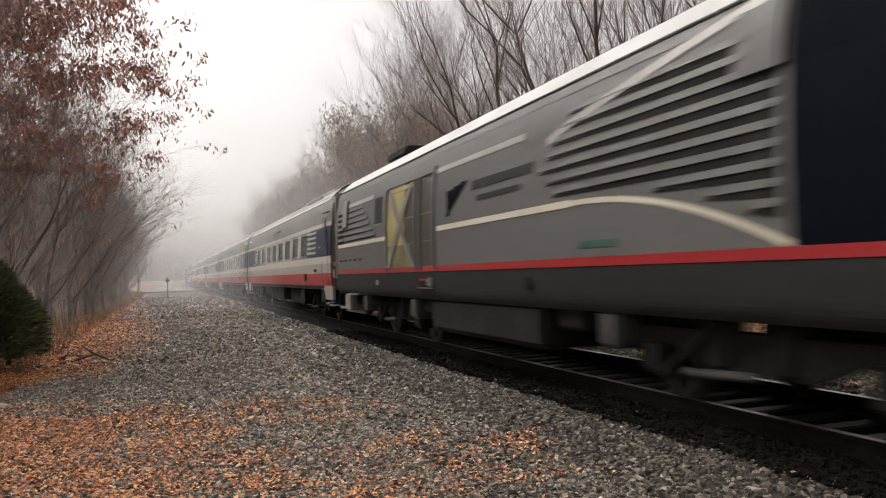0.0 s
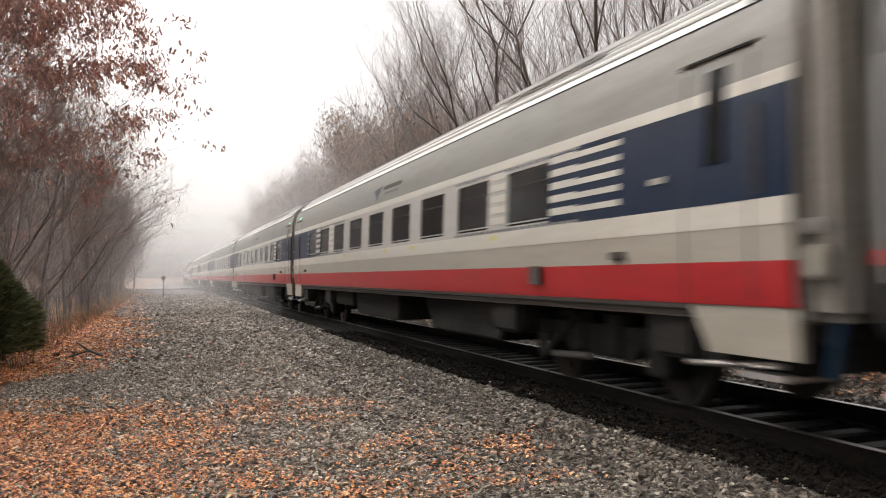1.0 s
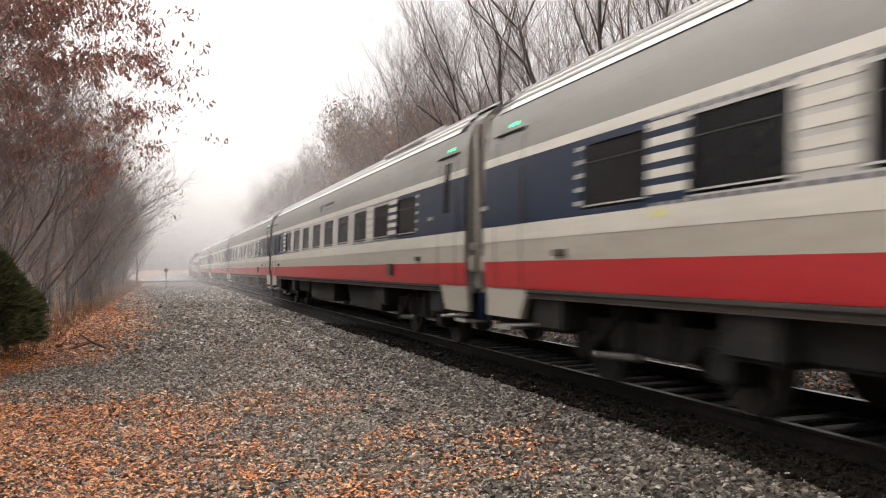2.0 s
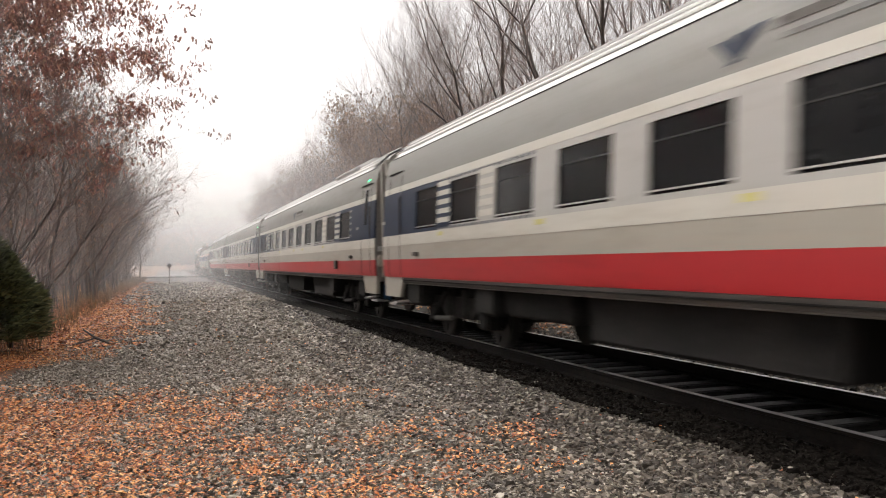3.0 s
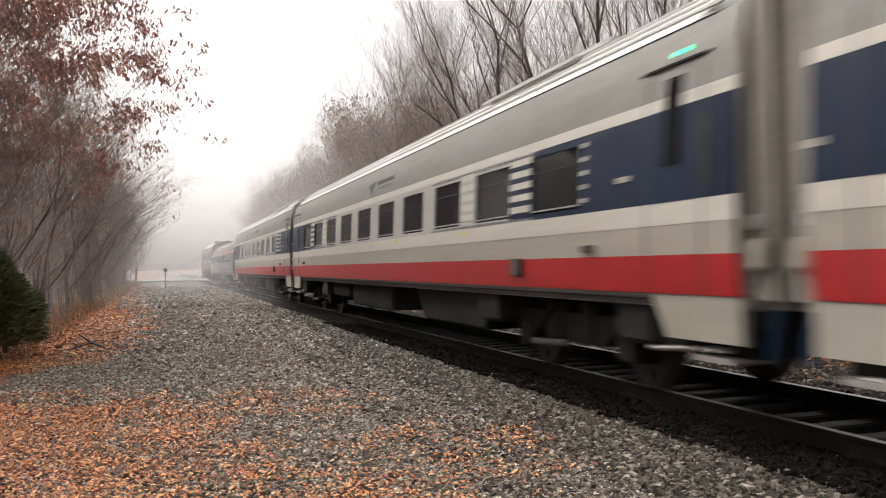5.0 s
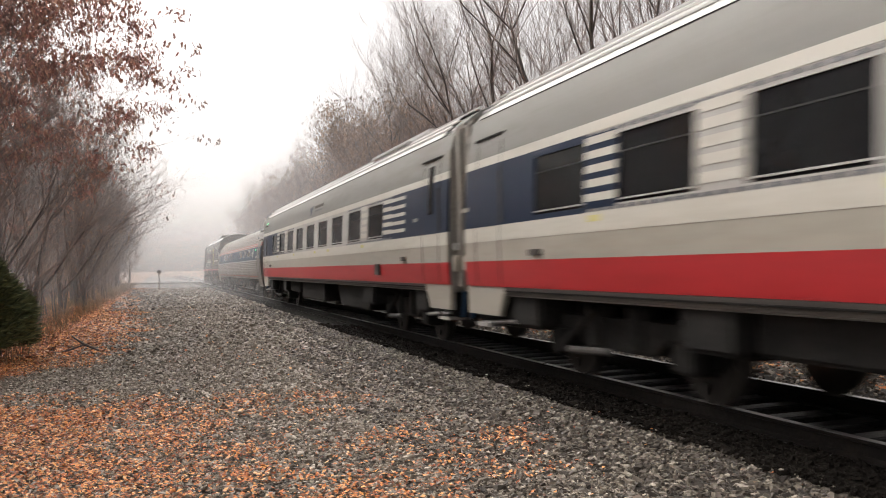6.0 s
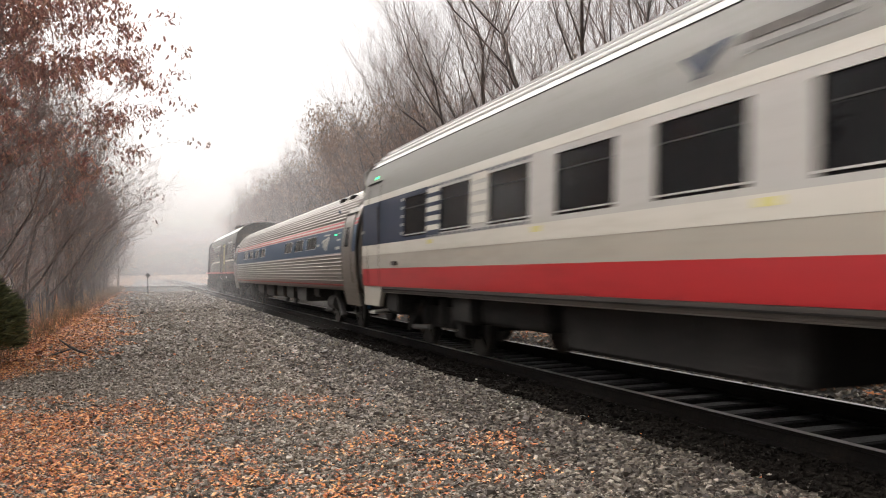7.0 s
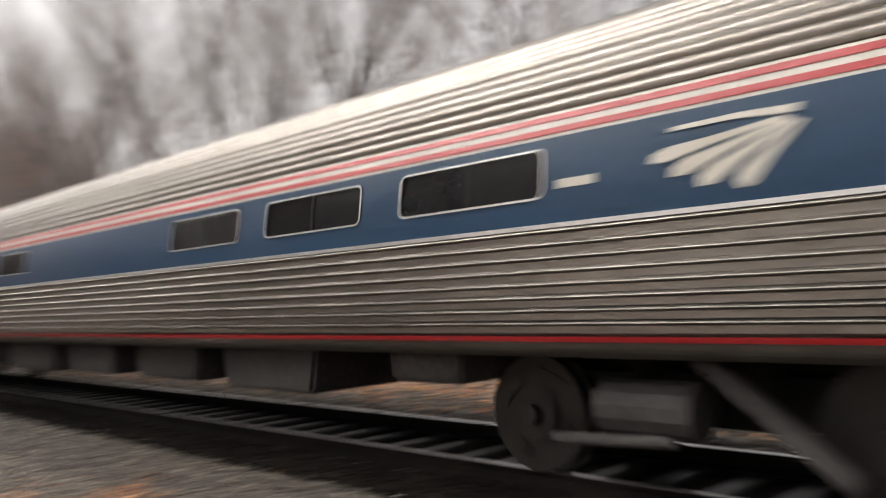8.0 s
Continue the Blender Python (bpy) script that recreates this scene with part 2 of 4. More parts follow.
def bogie(car, y, wheelbase=2.6, half=1.0, r=0.46, name="bogie"):
    """A two-axle bogie under a car, its middle at y."""
    frame_ob = part(name, box(-half, half, -0.3, 0.3, 0.45, 0.72, 0.03), M["under"], car)
    frame_ob.location = (0, y, -RIDE)
    for s in (-1, 1):
        a, b = s * half - 0.09, s * half + 0.09
        bm = bmesh.new()
        pts = [(-wheelbase / 2 - 0.45, 0.62), (-wheelbase / 2 + 0.3, 0.62), (-0.7, 0.42), (0.7, 0.42), (wheelbase / 2 - 0.3, 0.62), (wheelbase / 2 + 0.45, 0.62), (wheelbase / 2 + 0.45, 0.78), (-wheelbase / 2 - 0.45, 0.78)]
        va, vb = [bm.verts.new((a, yy, z)) for yy, z in pts], [bm.verts.new((b, yy, z)) for yy, z in pts]
        for i in range(8):
            bm.faces.new((va[i], va[(i + 1) % 8], vb[(i + 1) % 8], vb[i]))
        bm.faces.new(va)
        bm.faces.new(vb[::-1])
        part("side_frame", bm, M["under"], frame_ob)
        for yy in (-wheelbase / 2, wheelbase / 2):
            part("axle_box", box(s * half - 0.16, s * half + 0.16, yy - 0.2, yy + 0.2, 0.30, 0.64, 0.04), M["under"], frame_ob)
        for yy in (-0.42, 0.42):
            part("spring", cyl(0.17, 0.44, Matrix.Translation((s * half * 1.02, yy, 0.70)), 14), M["under"], frame_ob)
        part("damper", cyl(0.045, 1.1, Matrix.Translation((s * (half + 0.2), 0.75, 0.6)) @ Matrix.Rotation(radians(58), 4, "X"), 10), M["under"], frame_ob)
    for yy in (-wheelbase / 2, wheelbase / 2):
        bm = bmesh.new()
        turn = Matrix.Rotation(radians(90), 4, "Y")
        cyl(0.08, 1.9, turn, 12, bm)
        for s in (-1, 1):
            cyl(r, 0.13, Matrix.Translation((s * 0.76, 0, 0)) @ turn, 32, bm)
            cyl(r + 0.03, 0.03, Matrix.Translation((s * 0.70, 0, 0)) @ turn, 32, bm)
            cyl(r * 0.45, 0.06, Matrix.Translation((s * 0.84, 0, 0)) @ turn, 20, bm, r * 0.35)
            for k in range(4):
                a = k * math.pi / 2
                box(s * 0.83 - 0.02, s * 0.83 + 0.02, math.cos(a) * r * 0.68 - 0.05, math.cos(a) * r * 0.68 + 0.05, math.sin(a) * r * 0.68 - 0.05, math.sin(a) * r * 0.68 + 0.05, 0, bm)
        w = part("wheelset", bm, M["wheel"], frame_ob)
        w.location = (0, yy, r)
        WHEELS.append((w, yy, r))
    # brake and step rod by the bogie
    rod = part("brake_rod", cyl(0.045, 0.95, Matrix.Translation((-1.24, 0.35, 0.40)) @ Matrix.Rotation(radians(87), 4, "X"), 10), M["gear"], frame_ob, "grimy grey steel rod")
    return frame_ob


def underframe(car, boxes, length, half=1.25, coat="under"):
    """Equipment cases hung under the floor: (y0, y1, bottom, slope)."""
    for y0, y1, bottom, slope in boxes:
        bm = bmesh.new()
        pts = [(y0 + slope, bottom), (y1 - slope, bottom), (y1, 0.98), (y0, 0.98)]
        a = [bm.verts.new((-half, y, z)) for y, z in pts]
        b = [bm.verts.new((half, y, z)) for y, z in pts]
        for i in range(4):
            bm.faces.new((a[i], a[(i + 1) % 4], b[(i + 1) % 4], b[i]))
        bm.faces.new(a)
        bm.faces.new(b[::-1])
        bmesh.ops.bevel(bm, geom=list(bm.edges), offset=0.04, segments=2, affect="EDGES")
        part("equipment_case", bm, M[coat], car)


# ---- the red, white and blue coaches ----
COACH = rounded([(1.44, 0.88), (1.48, 1.04), (1.50, 1.37), (1.50, 1.75), (1.485, 2.1), (1.465, 2.5), (1.44, 2.85), (1.395, 3.2), (1.33, 3.48)])
ROOF = [(1.33, 3.48), (1.25, 3.60), (1.12, 3.72), (0.98, 3.84), (0.75, 3.96), (0.4, 4.05), (0.0, 4.08)]
CAR = 23.9
WIN0, PITCH, WIDE = 2.65, 1.955, 1.27


def coach(blank_front):
    car = new("passenger_coach")
    win0 = WIN0 - 0.6 if blank_front else WIN0
    # body shell just inside the painted skin
    prof = [(x - 0.03, z) for x, z in COACH] + [(max(0, x - 0.03), z - 0.03) for x, z in ROOF[1:]]
    ring = prof + [(-x, z) for x, z in prof[::-1][1:]]
    part("body_shell", prism(ring, 0.02, CAR - 0.02), M["silver"], car)
    for s in (-1, 1):
        skin = lambda name, z0, z1, m, y0=0.0, y1=CAR, out=0.0, label="": part(name, sweep(band(COACH, z0, z1, out, s), y0, y1, 0.03), M[m], car, label)
        skin("sill_panel", 0.90, 1.005, "sill", 1.3, CAR - 1.4, 0.012, "dirty brown-grey sill strip")
        skin("sill_moulding", 0.945, 0.965, "under", 1.3, CAR - 1.4, 0.022)
        skin("red_stripe", 1.01, 1.37, "red", label="bright red lower stripe")
        skin("lower_panel", 1.37, 1.65, "beige", label="warm grey lower side panel")
        skin("belt_stripe", 1.65, 1.86, "white", out=0.004, label="off-white belt stripe")
        skin("upper_stripe", 2.73, 2.85, "white", out=0.004, label="off-white stripe over the windows")
        skin("upper_panel", 2.85, 3.475, "silver", label="silver-grey upper side panel")
        # pillars between the windows
        edges = [0.0] + [v for k in range(10) for v in (win0 + PITCH * k, win0 + PITCH * k + WIDE)] + [CAR]
        for i in range(0, len(edges), 2):
            y0, y1 = edges[i], edges[i + 1]
            blue = i == 0 or i == len(edges) - 2
            skin("window_pillar", 1.86, 2.73, "blue" if blue else "pillar", y0, y1, label="dark blue end panel" if blue else "")
        for k in range(10):
            y0 = win0 + PITCH * k
            blue = k in (0, 9)
            if k == 0 and blank_front:
                skin("blank_panel", 1.86, 2.73, "blue", y0, y0 + WIDE, 0.001, "dark blue panel with white ticks")
                continue
            skin("window_header", 2.645, 2.73, "blue" if blue else "pillar", y0, y0 + WIDE)
            skin("window_footer", 1.86, 1.925, "blue" if blue else "pillar", y0, y0 + WIDE)
            win = part("window", sweep(band(COACH, 1.925, 2.645, -0.018, s), y0, y0 + WIDE, 0.03), M["glass"], car, "dark tinted side window")
            part("window_rail", sweep(band(COACH, 1.955, 1.972, 0.004, s), y0 + 0.03, y0 + WIDE - 0.03, 0.02), M["trim"], win)
            part("pane_bar", sweep(band(COACH, 2.44, 2.455, -0.012, s), y0 + 0.02, y0 + WIDE - 0.02, 0.02), M["rubber"], win)
        # the broken white ticks that fade the blue ends into the silver
        pillar = PITCH - WIDE
        ticks = [(win0 - 0.16, 0.13, 0.05), (win0 + WIDE + 0.02, pillar - 0.04, 0.085), (win0 + PITCH * 9 - pillar + 0.02, pillar - 0.04, 0.085), (win0 + PITCH * 9 + WIDE + 0.03, 0.13, 0.05)]
        if blank_front:
            ticks[0] = (win0 + 0.35, 0.97, 0.065)
        else:
            ticks.pop()          # only the end coaches carry ticks beyond the last window
        for k in (2, 8):
            ticks.append((win0 + PITCH * k - pillar + 0.04, pillar - 0.08, 0.095))
        # a dashed row of small blue squares over and under the windows near both ends
        for z in (1.868, 2.68):
            bm = bmesh.new()
            for y_from, y_to in ((win0 + WIDE + 0.1, win0 + PITCH * 2 + WIDE), (win0 + PITCH * 7, win0 + PITCH * 9)):
                y = y_from
                while y < y_to:
                    sweep(band(COACH, z, z + 0.038, 0.004, s), y, y + 0.10, 0.02, 1, bm)
                    y += 0.2
            tagged(part("dashed_stripe", bm, M["blue"], car, "dashed dark blue stripe by the windows"), kind="stuff")
        for at, wide, high in ticks:
            if high == 0.085:
                skin("tick_panel", 1.9, 2.70, "blue", at - 0.02, at + wide + 0.02, 0.003)
            for j in range(5):
                z = 1.98 + 0.155 * j
                skin("paint_tick", z, z + high, "white", at, at + wide, 0.006)
        # yellow seat plates under the windows
        for k in (1, 3, 4, 6, 8):
            y0 = win0 + PITCH * k + 1.6
            skin("yellow_plate", 1.76, 1.83, "yellow", y0, y0 + 0.26, 0.008, "small faded yellow plate")
        # plain fan-shaped mark and bars high on the side
        for j in range(3):
            bm = bmesh.new()
            ys = 12.05 + 0.24 * j
            vs = [bm.verts.new((s * (side_at(COACH, z) + 0.012), y, z)) for y, z in ((ys, 3.2 - 0.02 * j), (ys + 0.2, 3.2 - 0.02 * j), (12.52 - 0.04 * j, 2.93), (12.44 - 0.04 * j, 2.93))]
            bm.faces.new(vs)
            bmesh.ops.solidify(bm, geom=list(bm.faces), thickness=0.004)
            part("mark_feather", bm, M["blue"], car, "dark blue feather of a fan-shaped mark")
        skin("mark_bar", 3.10, 3.18, "sill", 10.6, 11.95, 0.006)
        skin("mark_bar", 3.0, 3.045, "loco", 10.8, 11.85, 0.006)
        # doors near both ends
        for y0 in (0.45, CAR - 1.3):
            front = y0 < 5
            door = part("door", sweep(band(COACH, 1.86, 2.73, 0.008, s), y0, y0 + 0.85, 0.03), M["blue"], car, "dark blue sliding door")
            if front:
                part("door_window", sweep(band(COACH, 2.2, 3.02, 0.014, s), y0 + 0.3, y0 + 0.55, 0.02), M["glass"], door)
            part("grab_bar", box(s * 1.53 - 0.012, s * 1.53 + 0.012, y0 - 0.15, y0 - 0.12, 1.9, 2.6), M["sill"], door)
            part("door_edge", sweep(band(COACH, 1.05, 3.05, 0.006, s), y0 - 0.02, y0, 0.02), M["sill"], door)
            part("door_edge", sweep(band(COACH, 1.05, 3.05, 0.006, s), y0 + 0.85, y0 + 0.87, 0.02), M["sill"], door)
            part("rain_rail", box(s * 1.40 - 0.03, s * 1.40 + 0.03, y0 - 0.05, y0 + 0.95, 3.13, 3.155), M["under"], car)
            part("number_plate_bar", sweep(band(COACH, 2.12, 2.18, 0.012, s), y0 + 1.15, y0 + 1.4, 0.006), M["beige"], car)
            if front != blank_front:
                part("marker_light", box(s * 1.38 - 0.02, s * 1.38 + 0.03, y0 + 0.25, y0 + 0.47, 3.215, 3.265, 0.01), M["green"], car, "lit green marker light")
        # pale skirts under the vestibules
        for y0, y1 in ((0.0, 1.3), (CAR - 1.4, CAR)):
            bm = bmesh.new()
            q = [(y0, 0.60), (y1, 0.60), (y1, 1.005), (y0, 1.005)]
            q[1 if y0 == 0 else 0] = (y1 - 0.25 if y0 == 0 else y0 + 0.25, 0.60)
            a = [bm.verts.new((s * 1.46, y, z)) for y, z in q]
            b = [bm.verts.new((s * 1.38, y, z)) for y, z in q]
            for i in range(4):
                bm.faces.new((a[i], a[(i + 1) % 4], b[(i + 1) % 4], b[i]))
            bm.faces.new(a)
            bm.faces.new(b[::-1])
            part("end_skirt", bm, M["beige"], car, "pale warm grey skirt panel")
        part("socket_box", box(s * 1.50, s * 1.55, 4.2, 4.5, 1.15, 1.38, 0.01), M["sill"], car)
        part("vent_flap", box(s * 1.50, s * 1.545, 2.3, 2.55, 1.42, 1.5, 0.01), M["sill"], car)
        part("vent_flap", box(s * 1.50, s * 1.545, CAR - 2.6, CAR - 2.3, 1.42, 1.5, 0.01), M["sill"], car)
        # roof skin with its long seams
        part("roof_skin", sweep([(s * x, z) for x, z in ROOF], 0.6, CAR - 0.6, 0.0, 4), M["roof"], car, "pale grey ribbed roof", True)
        for x, z in ROOF[0:5]:
            w = 0.006 if z < 3.55 else 0.014
            part("roof_rib", box(s * x - w, s * x + w, 0.3, CAR - 0.3, z - 0.004, z + w * 1.6), M["roof"] if z > 3.55 else M["under"], car)
        part("roof_hatch", box(s * 0.95 - 0.18, s * 0.95 + 0.2, 3.4, 6.2, 3.78, 3.87, 0.03), M["roof"], car)
    part("air_unit", box(-0.7, 0.7, 3.2, 7.5, 4.0, 4.1, 0.03), M["roof"], car)
    for y in (0.0, CAR):
        sg = -1 if y == 0 else 1
        part("end_bellows", box(-1.36, 1.36, y, y + sg * 0.375, 0.9, 3.58, 0.08), M["bellows"], car, "dusty grey gangway bellows")
        part("end_edge", box(-1.43, 1.43, y - 0.02 if sg > 0 else y + 0.02, y + sg * 0.06, 0.9, 3.2, 0.02), M["bellows"], car)
        part("coupler", box(-0.12, 0.12, y, y + sg * 0.3, 0.75, 0.98, 0.03), M["under"], car)
        for k in range(3):
            part("jumper_hose", cyl(0.03, 0.5, Matrix.Translation((-0.75 - 0.22 * k, y + sg * 0.16, 0.66)), 8), M["rubber"], car)
        part("jumper_box", box(-1.46, -1.16, y + sg * 0.07, y + sg * 0.26, 1.22, 1.48, 0.03), M["beige"], car, "pale grey connector box")
        part("gangway_lip", box(-1.3, 1.3, y + sg * 0.02, y + sg * 0.12, 3.3, 3.62, 0.05), M["bellows"], car)
        part("tail_lamp", box(-1.44, -1.3, y + sg * 0.06, y + sg * 0.16, 1.56, 1.68, 0.02), M["trim"], car)
        part("cable_loop", cyl(0.035, 0.42, Matrix.Translation((-1.30, y + sg * 0.2, 0.70)) @ Matrix.Rotation(radians(14), 4, "X"), 8), M["amblue"], car, "blue jumper cable")
        part("end_platform", box(-1.3, 1.3, *sorted((y - sg * 0.1, y - sg * 2.1)), 0.46, 0.92, 0.04), M["under"], car)
        part("buffer_beam", box(-1.3, 1.3, y - 0.05, y + sg * 0.2, 0.72, 0.92, 0.03), M["under"], car)
        part("step", box(-1.42, -1.0, y + (0.2 if y == 0 else -0.7), y + (0.7 if y == 0 else -0.2), 0.42, 0.47), M["trim"], car)
        part("foot_rod", cyl(0.03, 1.2, Matrix.Translation((-1.35, y - sg * 0.9, 0.5)) @ Matrix.Rotation(radians(86), 4, "X"), 8), M["steel"], car)
    underframe(car, [(5.6, 9.8, 0.30, 0.55), (11.4, 15.4, 0.34, 0.1), (15.7, 17.9, 0.5, 0.05)], CAR)
    part("centre_sill", box(-0.4, 0.4, 0.5, CAR - 0.5, 0.75, 1.0), M["under"], car)
    for y0, y1 in ((1.35, 2.1), (5.2, 6.1), (CAR - 2.3, CAR - 1.5), (CAR - 6.0, CAR - 5.2)):
        part("step_well", box(-1.4, 1.4, y0, y1, 0.48, 0.95, 0.05), M["under"], car)
    bogie(car, 3.6)
    bogie(car, CAR - 3.6)
    return tagged(car, "silver-grey coach with red stripe and dark blue ends", "railway coach", "coaches of the train")


# ---- the locomotive ----
LOCO = rounded([(1.40, 0.81), (1.46, 0.95), (1.48, 1.31), (1.48, 1.9), (1.465, 2.46), (1.42, 3.0), (1.35, 3.35), (1.28, 3.54)])
LROOF = [(1.28, 3.54), (1.15, 3.68), (0.95, 3.84), (0.5, 4.0), (0.0, 4.02)]
LLEN = 21.6


def locomotive():
    loco = new("locomotive")
    prof = [(x - 0.03, z) for x, z in LOCO] + [(max(0, x - 0.03), z - 0.03) for x, z in LROOF[1:]]
    ring = prof + [(-x, z) for x, z in prof[::-1][1:]]
    part("body_shell", prism(ring, 2.6, LLEN - 0.05), M["loco"], loco)
    # raked nose in front of the cab
    bm = bmesh.new()
    a = [bm.verts.new((x, 2.6, z)) for x, z in ring]
    b = [bm.verts.new((x * 0.86, 0.9 if z > 2.4 else 0.1 + 0.05 * z, z if z < 2.4 else 2.4 + (z - 2.4) * 0.55)) for x, z in ring]
    n = len(ring)
    for i in range(n):
        bm.faces.new((a[i], a[(i + 1) % n], b[(i + 1) % n], b[i]))
    bm.faces.new(b)
    part("nose", bm, M["navy"], loco, "navy raked nose")
    part("windscreen", box(-1.0, 1.0, 1.3, 1.36, 2.65, 3.2, 0.02), M["glass"], loco)
    for s in (-1, 1):
        skin = lambda name, z0, z1, m, y0, y1, out=0.0, label="": part(name, sweep(band(LOCO, z0 - 0.14, z1 - 0.14, out, s), y0, y1, 0.03), M[m], loco, label)
        skin("cab_side", 1.55, 3.68, "navy", 2.4, 4.5, 0.004, "navy blue cab side")
        skin("cab_window", 2.4, 2.95, "glass", 2.75, 3.5, 0.01)
        skin("side_panel", 1.55, 3.68, "loco", 4.5, LLEN, 0.0, "mid-grey side panel")
        skin("red_stripe", 1.46, 1.56, "red", 0.6, LLEN, 0.008, "thin red stripe")
        skin("lower_panel", 0.95, 1.46, "loco_low", 2.4, LLEN, 0.0, "dark grey lower side panel")
        skin("cream_stripe", 2.15, 2.235, "cream", 8.0, 12.9, 0.008, "cream stripe")
        skin("cream_stripe", 2.15, 2.235, "cream", 16.4, LLEN - 0.3, 0.008, "cream stripe")
        # where the cream stripe curves down to the red one
        bm = bmesh.new()
        row = []
        for i in range(17):
            u = i / 16
            y = 8.0 - 3.5 * u
            z = 2.05 - 0.62 * u ** 2.2
            row.append([bm.verts.new((s * (side_at(LOCO, z + dz) + 0.008), y, z + dz)) for dz in (-0.03, 0.03)])
        for p, q in zip(row, row[1:]):
            bm.faces.new((p[0], p[1], q[1], q[0]))
        bmesh.ops.solidify(bm, geom=list(bm.faces), thickness=0.006)
        part("cream_curve", bm, M["cream"], loco, "cream stripe curving down")
        skin("pale_stripe", 3.145, 3.235, "pillar", 9.3, 12.9, 0.008)
        skin("pale_stripe", 3.145, 3.235, "pillar", 17.5, LLEN - 1.5, 0.008)
        skin("roof_seam", 3.63, 3.66, "under", 4.5, LLEN, 0.01)
        skin("panel_seam", 3.50, 3.508, "silver", 4.5, LLEN, 0.006)
        # air louvres behind the cab and at the rear, thinning out to points
        def louvre(y0, y1, z, tall, tip):
            bm = bmesh.new()
            vs = [bm.verts.new((s * (side_at(LOCO, zz) + 0.006), y, zz)) for y, zz in ((y0, z - tall / 2), (y1, z - tip / 2), (y1, z + tip / 2), (y0, z + tall / 2))]
            bm.faces.new(vs)
            bmesh.ops.solidify(bm, geom=list(bm.faces), thickness=0.01)
            part("louvre_gap", bm, M["under"], loco)
            bm = sweep([(s * (side_at(LOCO, z + tall / 2) + 0.02), z + tall / 2 - 0.03), (s * (side_at(LOCO, z + tall / 2 + 0.05) + 0.008), z + tall / 2 + 0.04)], min(y0, y1) + 0.05, max(y0, y1) - 0.05, 0.02)
            part("louvre_slat", bm, M["loco"], loco)
        for k in range(10):
            z = 1.70 + 0.155 * k
            far_end = 8.0 - 3.5 * (max(0.0, 2.12 - z) / 0.62) ** 0.4545 - 0.1
            louvre(4.6, far_end + (0.9 if z > 2.1 else 0) * (1 - abs(k - 5) / 5), z, 0.125, 0.02)
        for k in range(6):
            z = 2.16 + 0.145 * k
            louvre(LLEN - 0.25, LLEN - 1.05, z, 0.11, 0.11)
            louvre(LLEN - 1.1, LLEN - 4.4 + 0.25 * k, z, 0.07, 0.015)
        skin("hatch_plate", 2.66, 3.34, "silver", LLEN - 1.5, LLEN - 1.0, 0.05, "pale grey hatch plate")
        skin("hatch_edge", 2.64, 2.66, "under", LLEN - 1.5, LLEN - 1.0, 0.05)
        skin("front_hatch", 2.95, 3.5, "loco", 4.55, 5.1, 0.045, "mid-grey hatch plate")
        # the pale stripe bends up over the front louvres
        bm = bmesh.new()
        row = []
        for i in range(13):
            u = i / 12
            y = 8.6 - 4.0 * u
            z = 2.86 + 0.60 * u ** 0.8
            row.append([bm.verts.new((s * (side_at(LOCO, z + dz) + 0.012), y, z + dz)) for dz in (-0.05, 0.05)])
        for p, q in zip(row, row[1:]):
            bm.faces.new((p[0], p[1], q[1], q[0]))
        bmesh.ops.solidify(bm, geom=list(bm.faces), thickness=0.006)
        part("rising_stripe", bm, M["pillar"], loco, "pale stripe rising over the louvres")
        # gold-meshed doorway with a cross brace
        for y0, y1 in ((13.1, 13.85), (14.2, 16.2)):
            split = y0 + 0.72 if y1 - y0 > 1 else y1
            skin("grille_door", 1.5, 3.25, "brown_mesh", y0, split, 0.006, "dark brown meshed door")
            for z in (2.0, 2.5):
                skin("door_rail", z, z + 0.02, "gold", y0, split, 0.010)
            if split < y1:
                # upper rear half takes the brighter gold, painted as lit from within
                skin("grille_door", 2.0, 3.25, "lit_gold", split, y1, 0.006, "gold meshed door, coloured bright as if lit from inside")
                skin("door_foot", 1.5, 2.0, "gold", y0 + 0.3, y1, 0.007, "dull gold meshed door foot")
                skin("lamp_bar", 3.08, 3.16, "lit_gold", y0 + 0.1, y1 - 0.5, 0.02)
            skin("door_post", 1.5, 3.25, "loco", y0 - 0.09, y0, 0.03)
            skin("door_post", 1.5, 3.25, "loco", y1, y1 + 0.09, 0.03)
        for d in (-1, 1):
            bm = bmesh.new()
            row = []
            for k in range(9):
                u = k / 8
                y = (14.3 + 1.7 * u) if d > 0 else (16.1 - 1.7 * u)
                z = 1.42 + 1.62 * u
                row.append([bm.verts.new((s * (side_at(LOCO, z) + 0.03), y + dy, z)) for dy in (-0.13, 0.13)])
            for p, q in zip(row, row[1:]):
                bm.faces.new((p[0], p[1], q[1], q[0]))
            bmesh.ops.solidify(bm, geom=list(bm.faces), thickness=0.008)
            part("cross_brace", bm, M["silver"], loco, "grey diagonal brace")
        skin("side_window", 2.55, 3.12, "loco_low", 16.65, 17.3, 0.006, "small dark side window")
        skin("window_sill", 2.51, 2.545, "silver", 16.65, 17.3, 0.012)
        skin("door_lintel", 3.2, 3.3, "loco", 13.0, 16.3, 0.03)
        for k in range(5):
            skin("service_bar", 1.78, 1.83, "loco_low", LLEN - 0.8 - 0.55 * k, LLEN - 0.5 - 0.55 * k, 0.006)
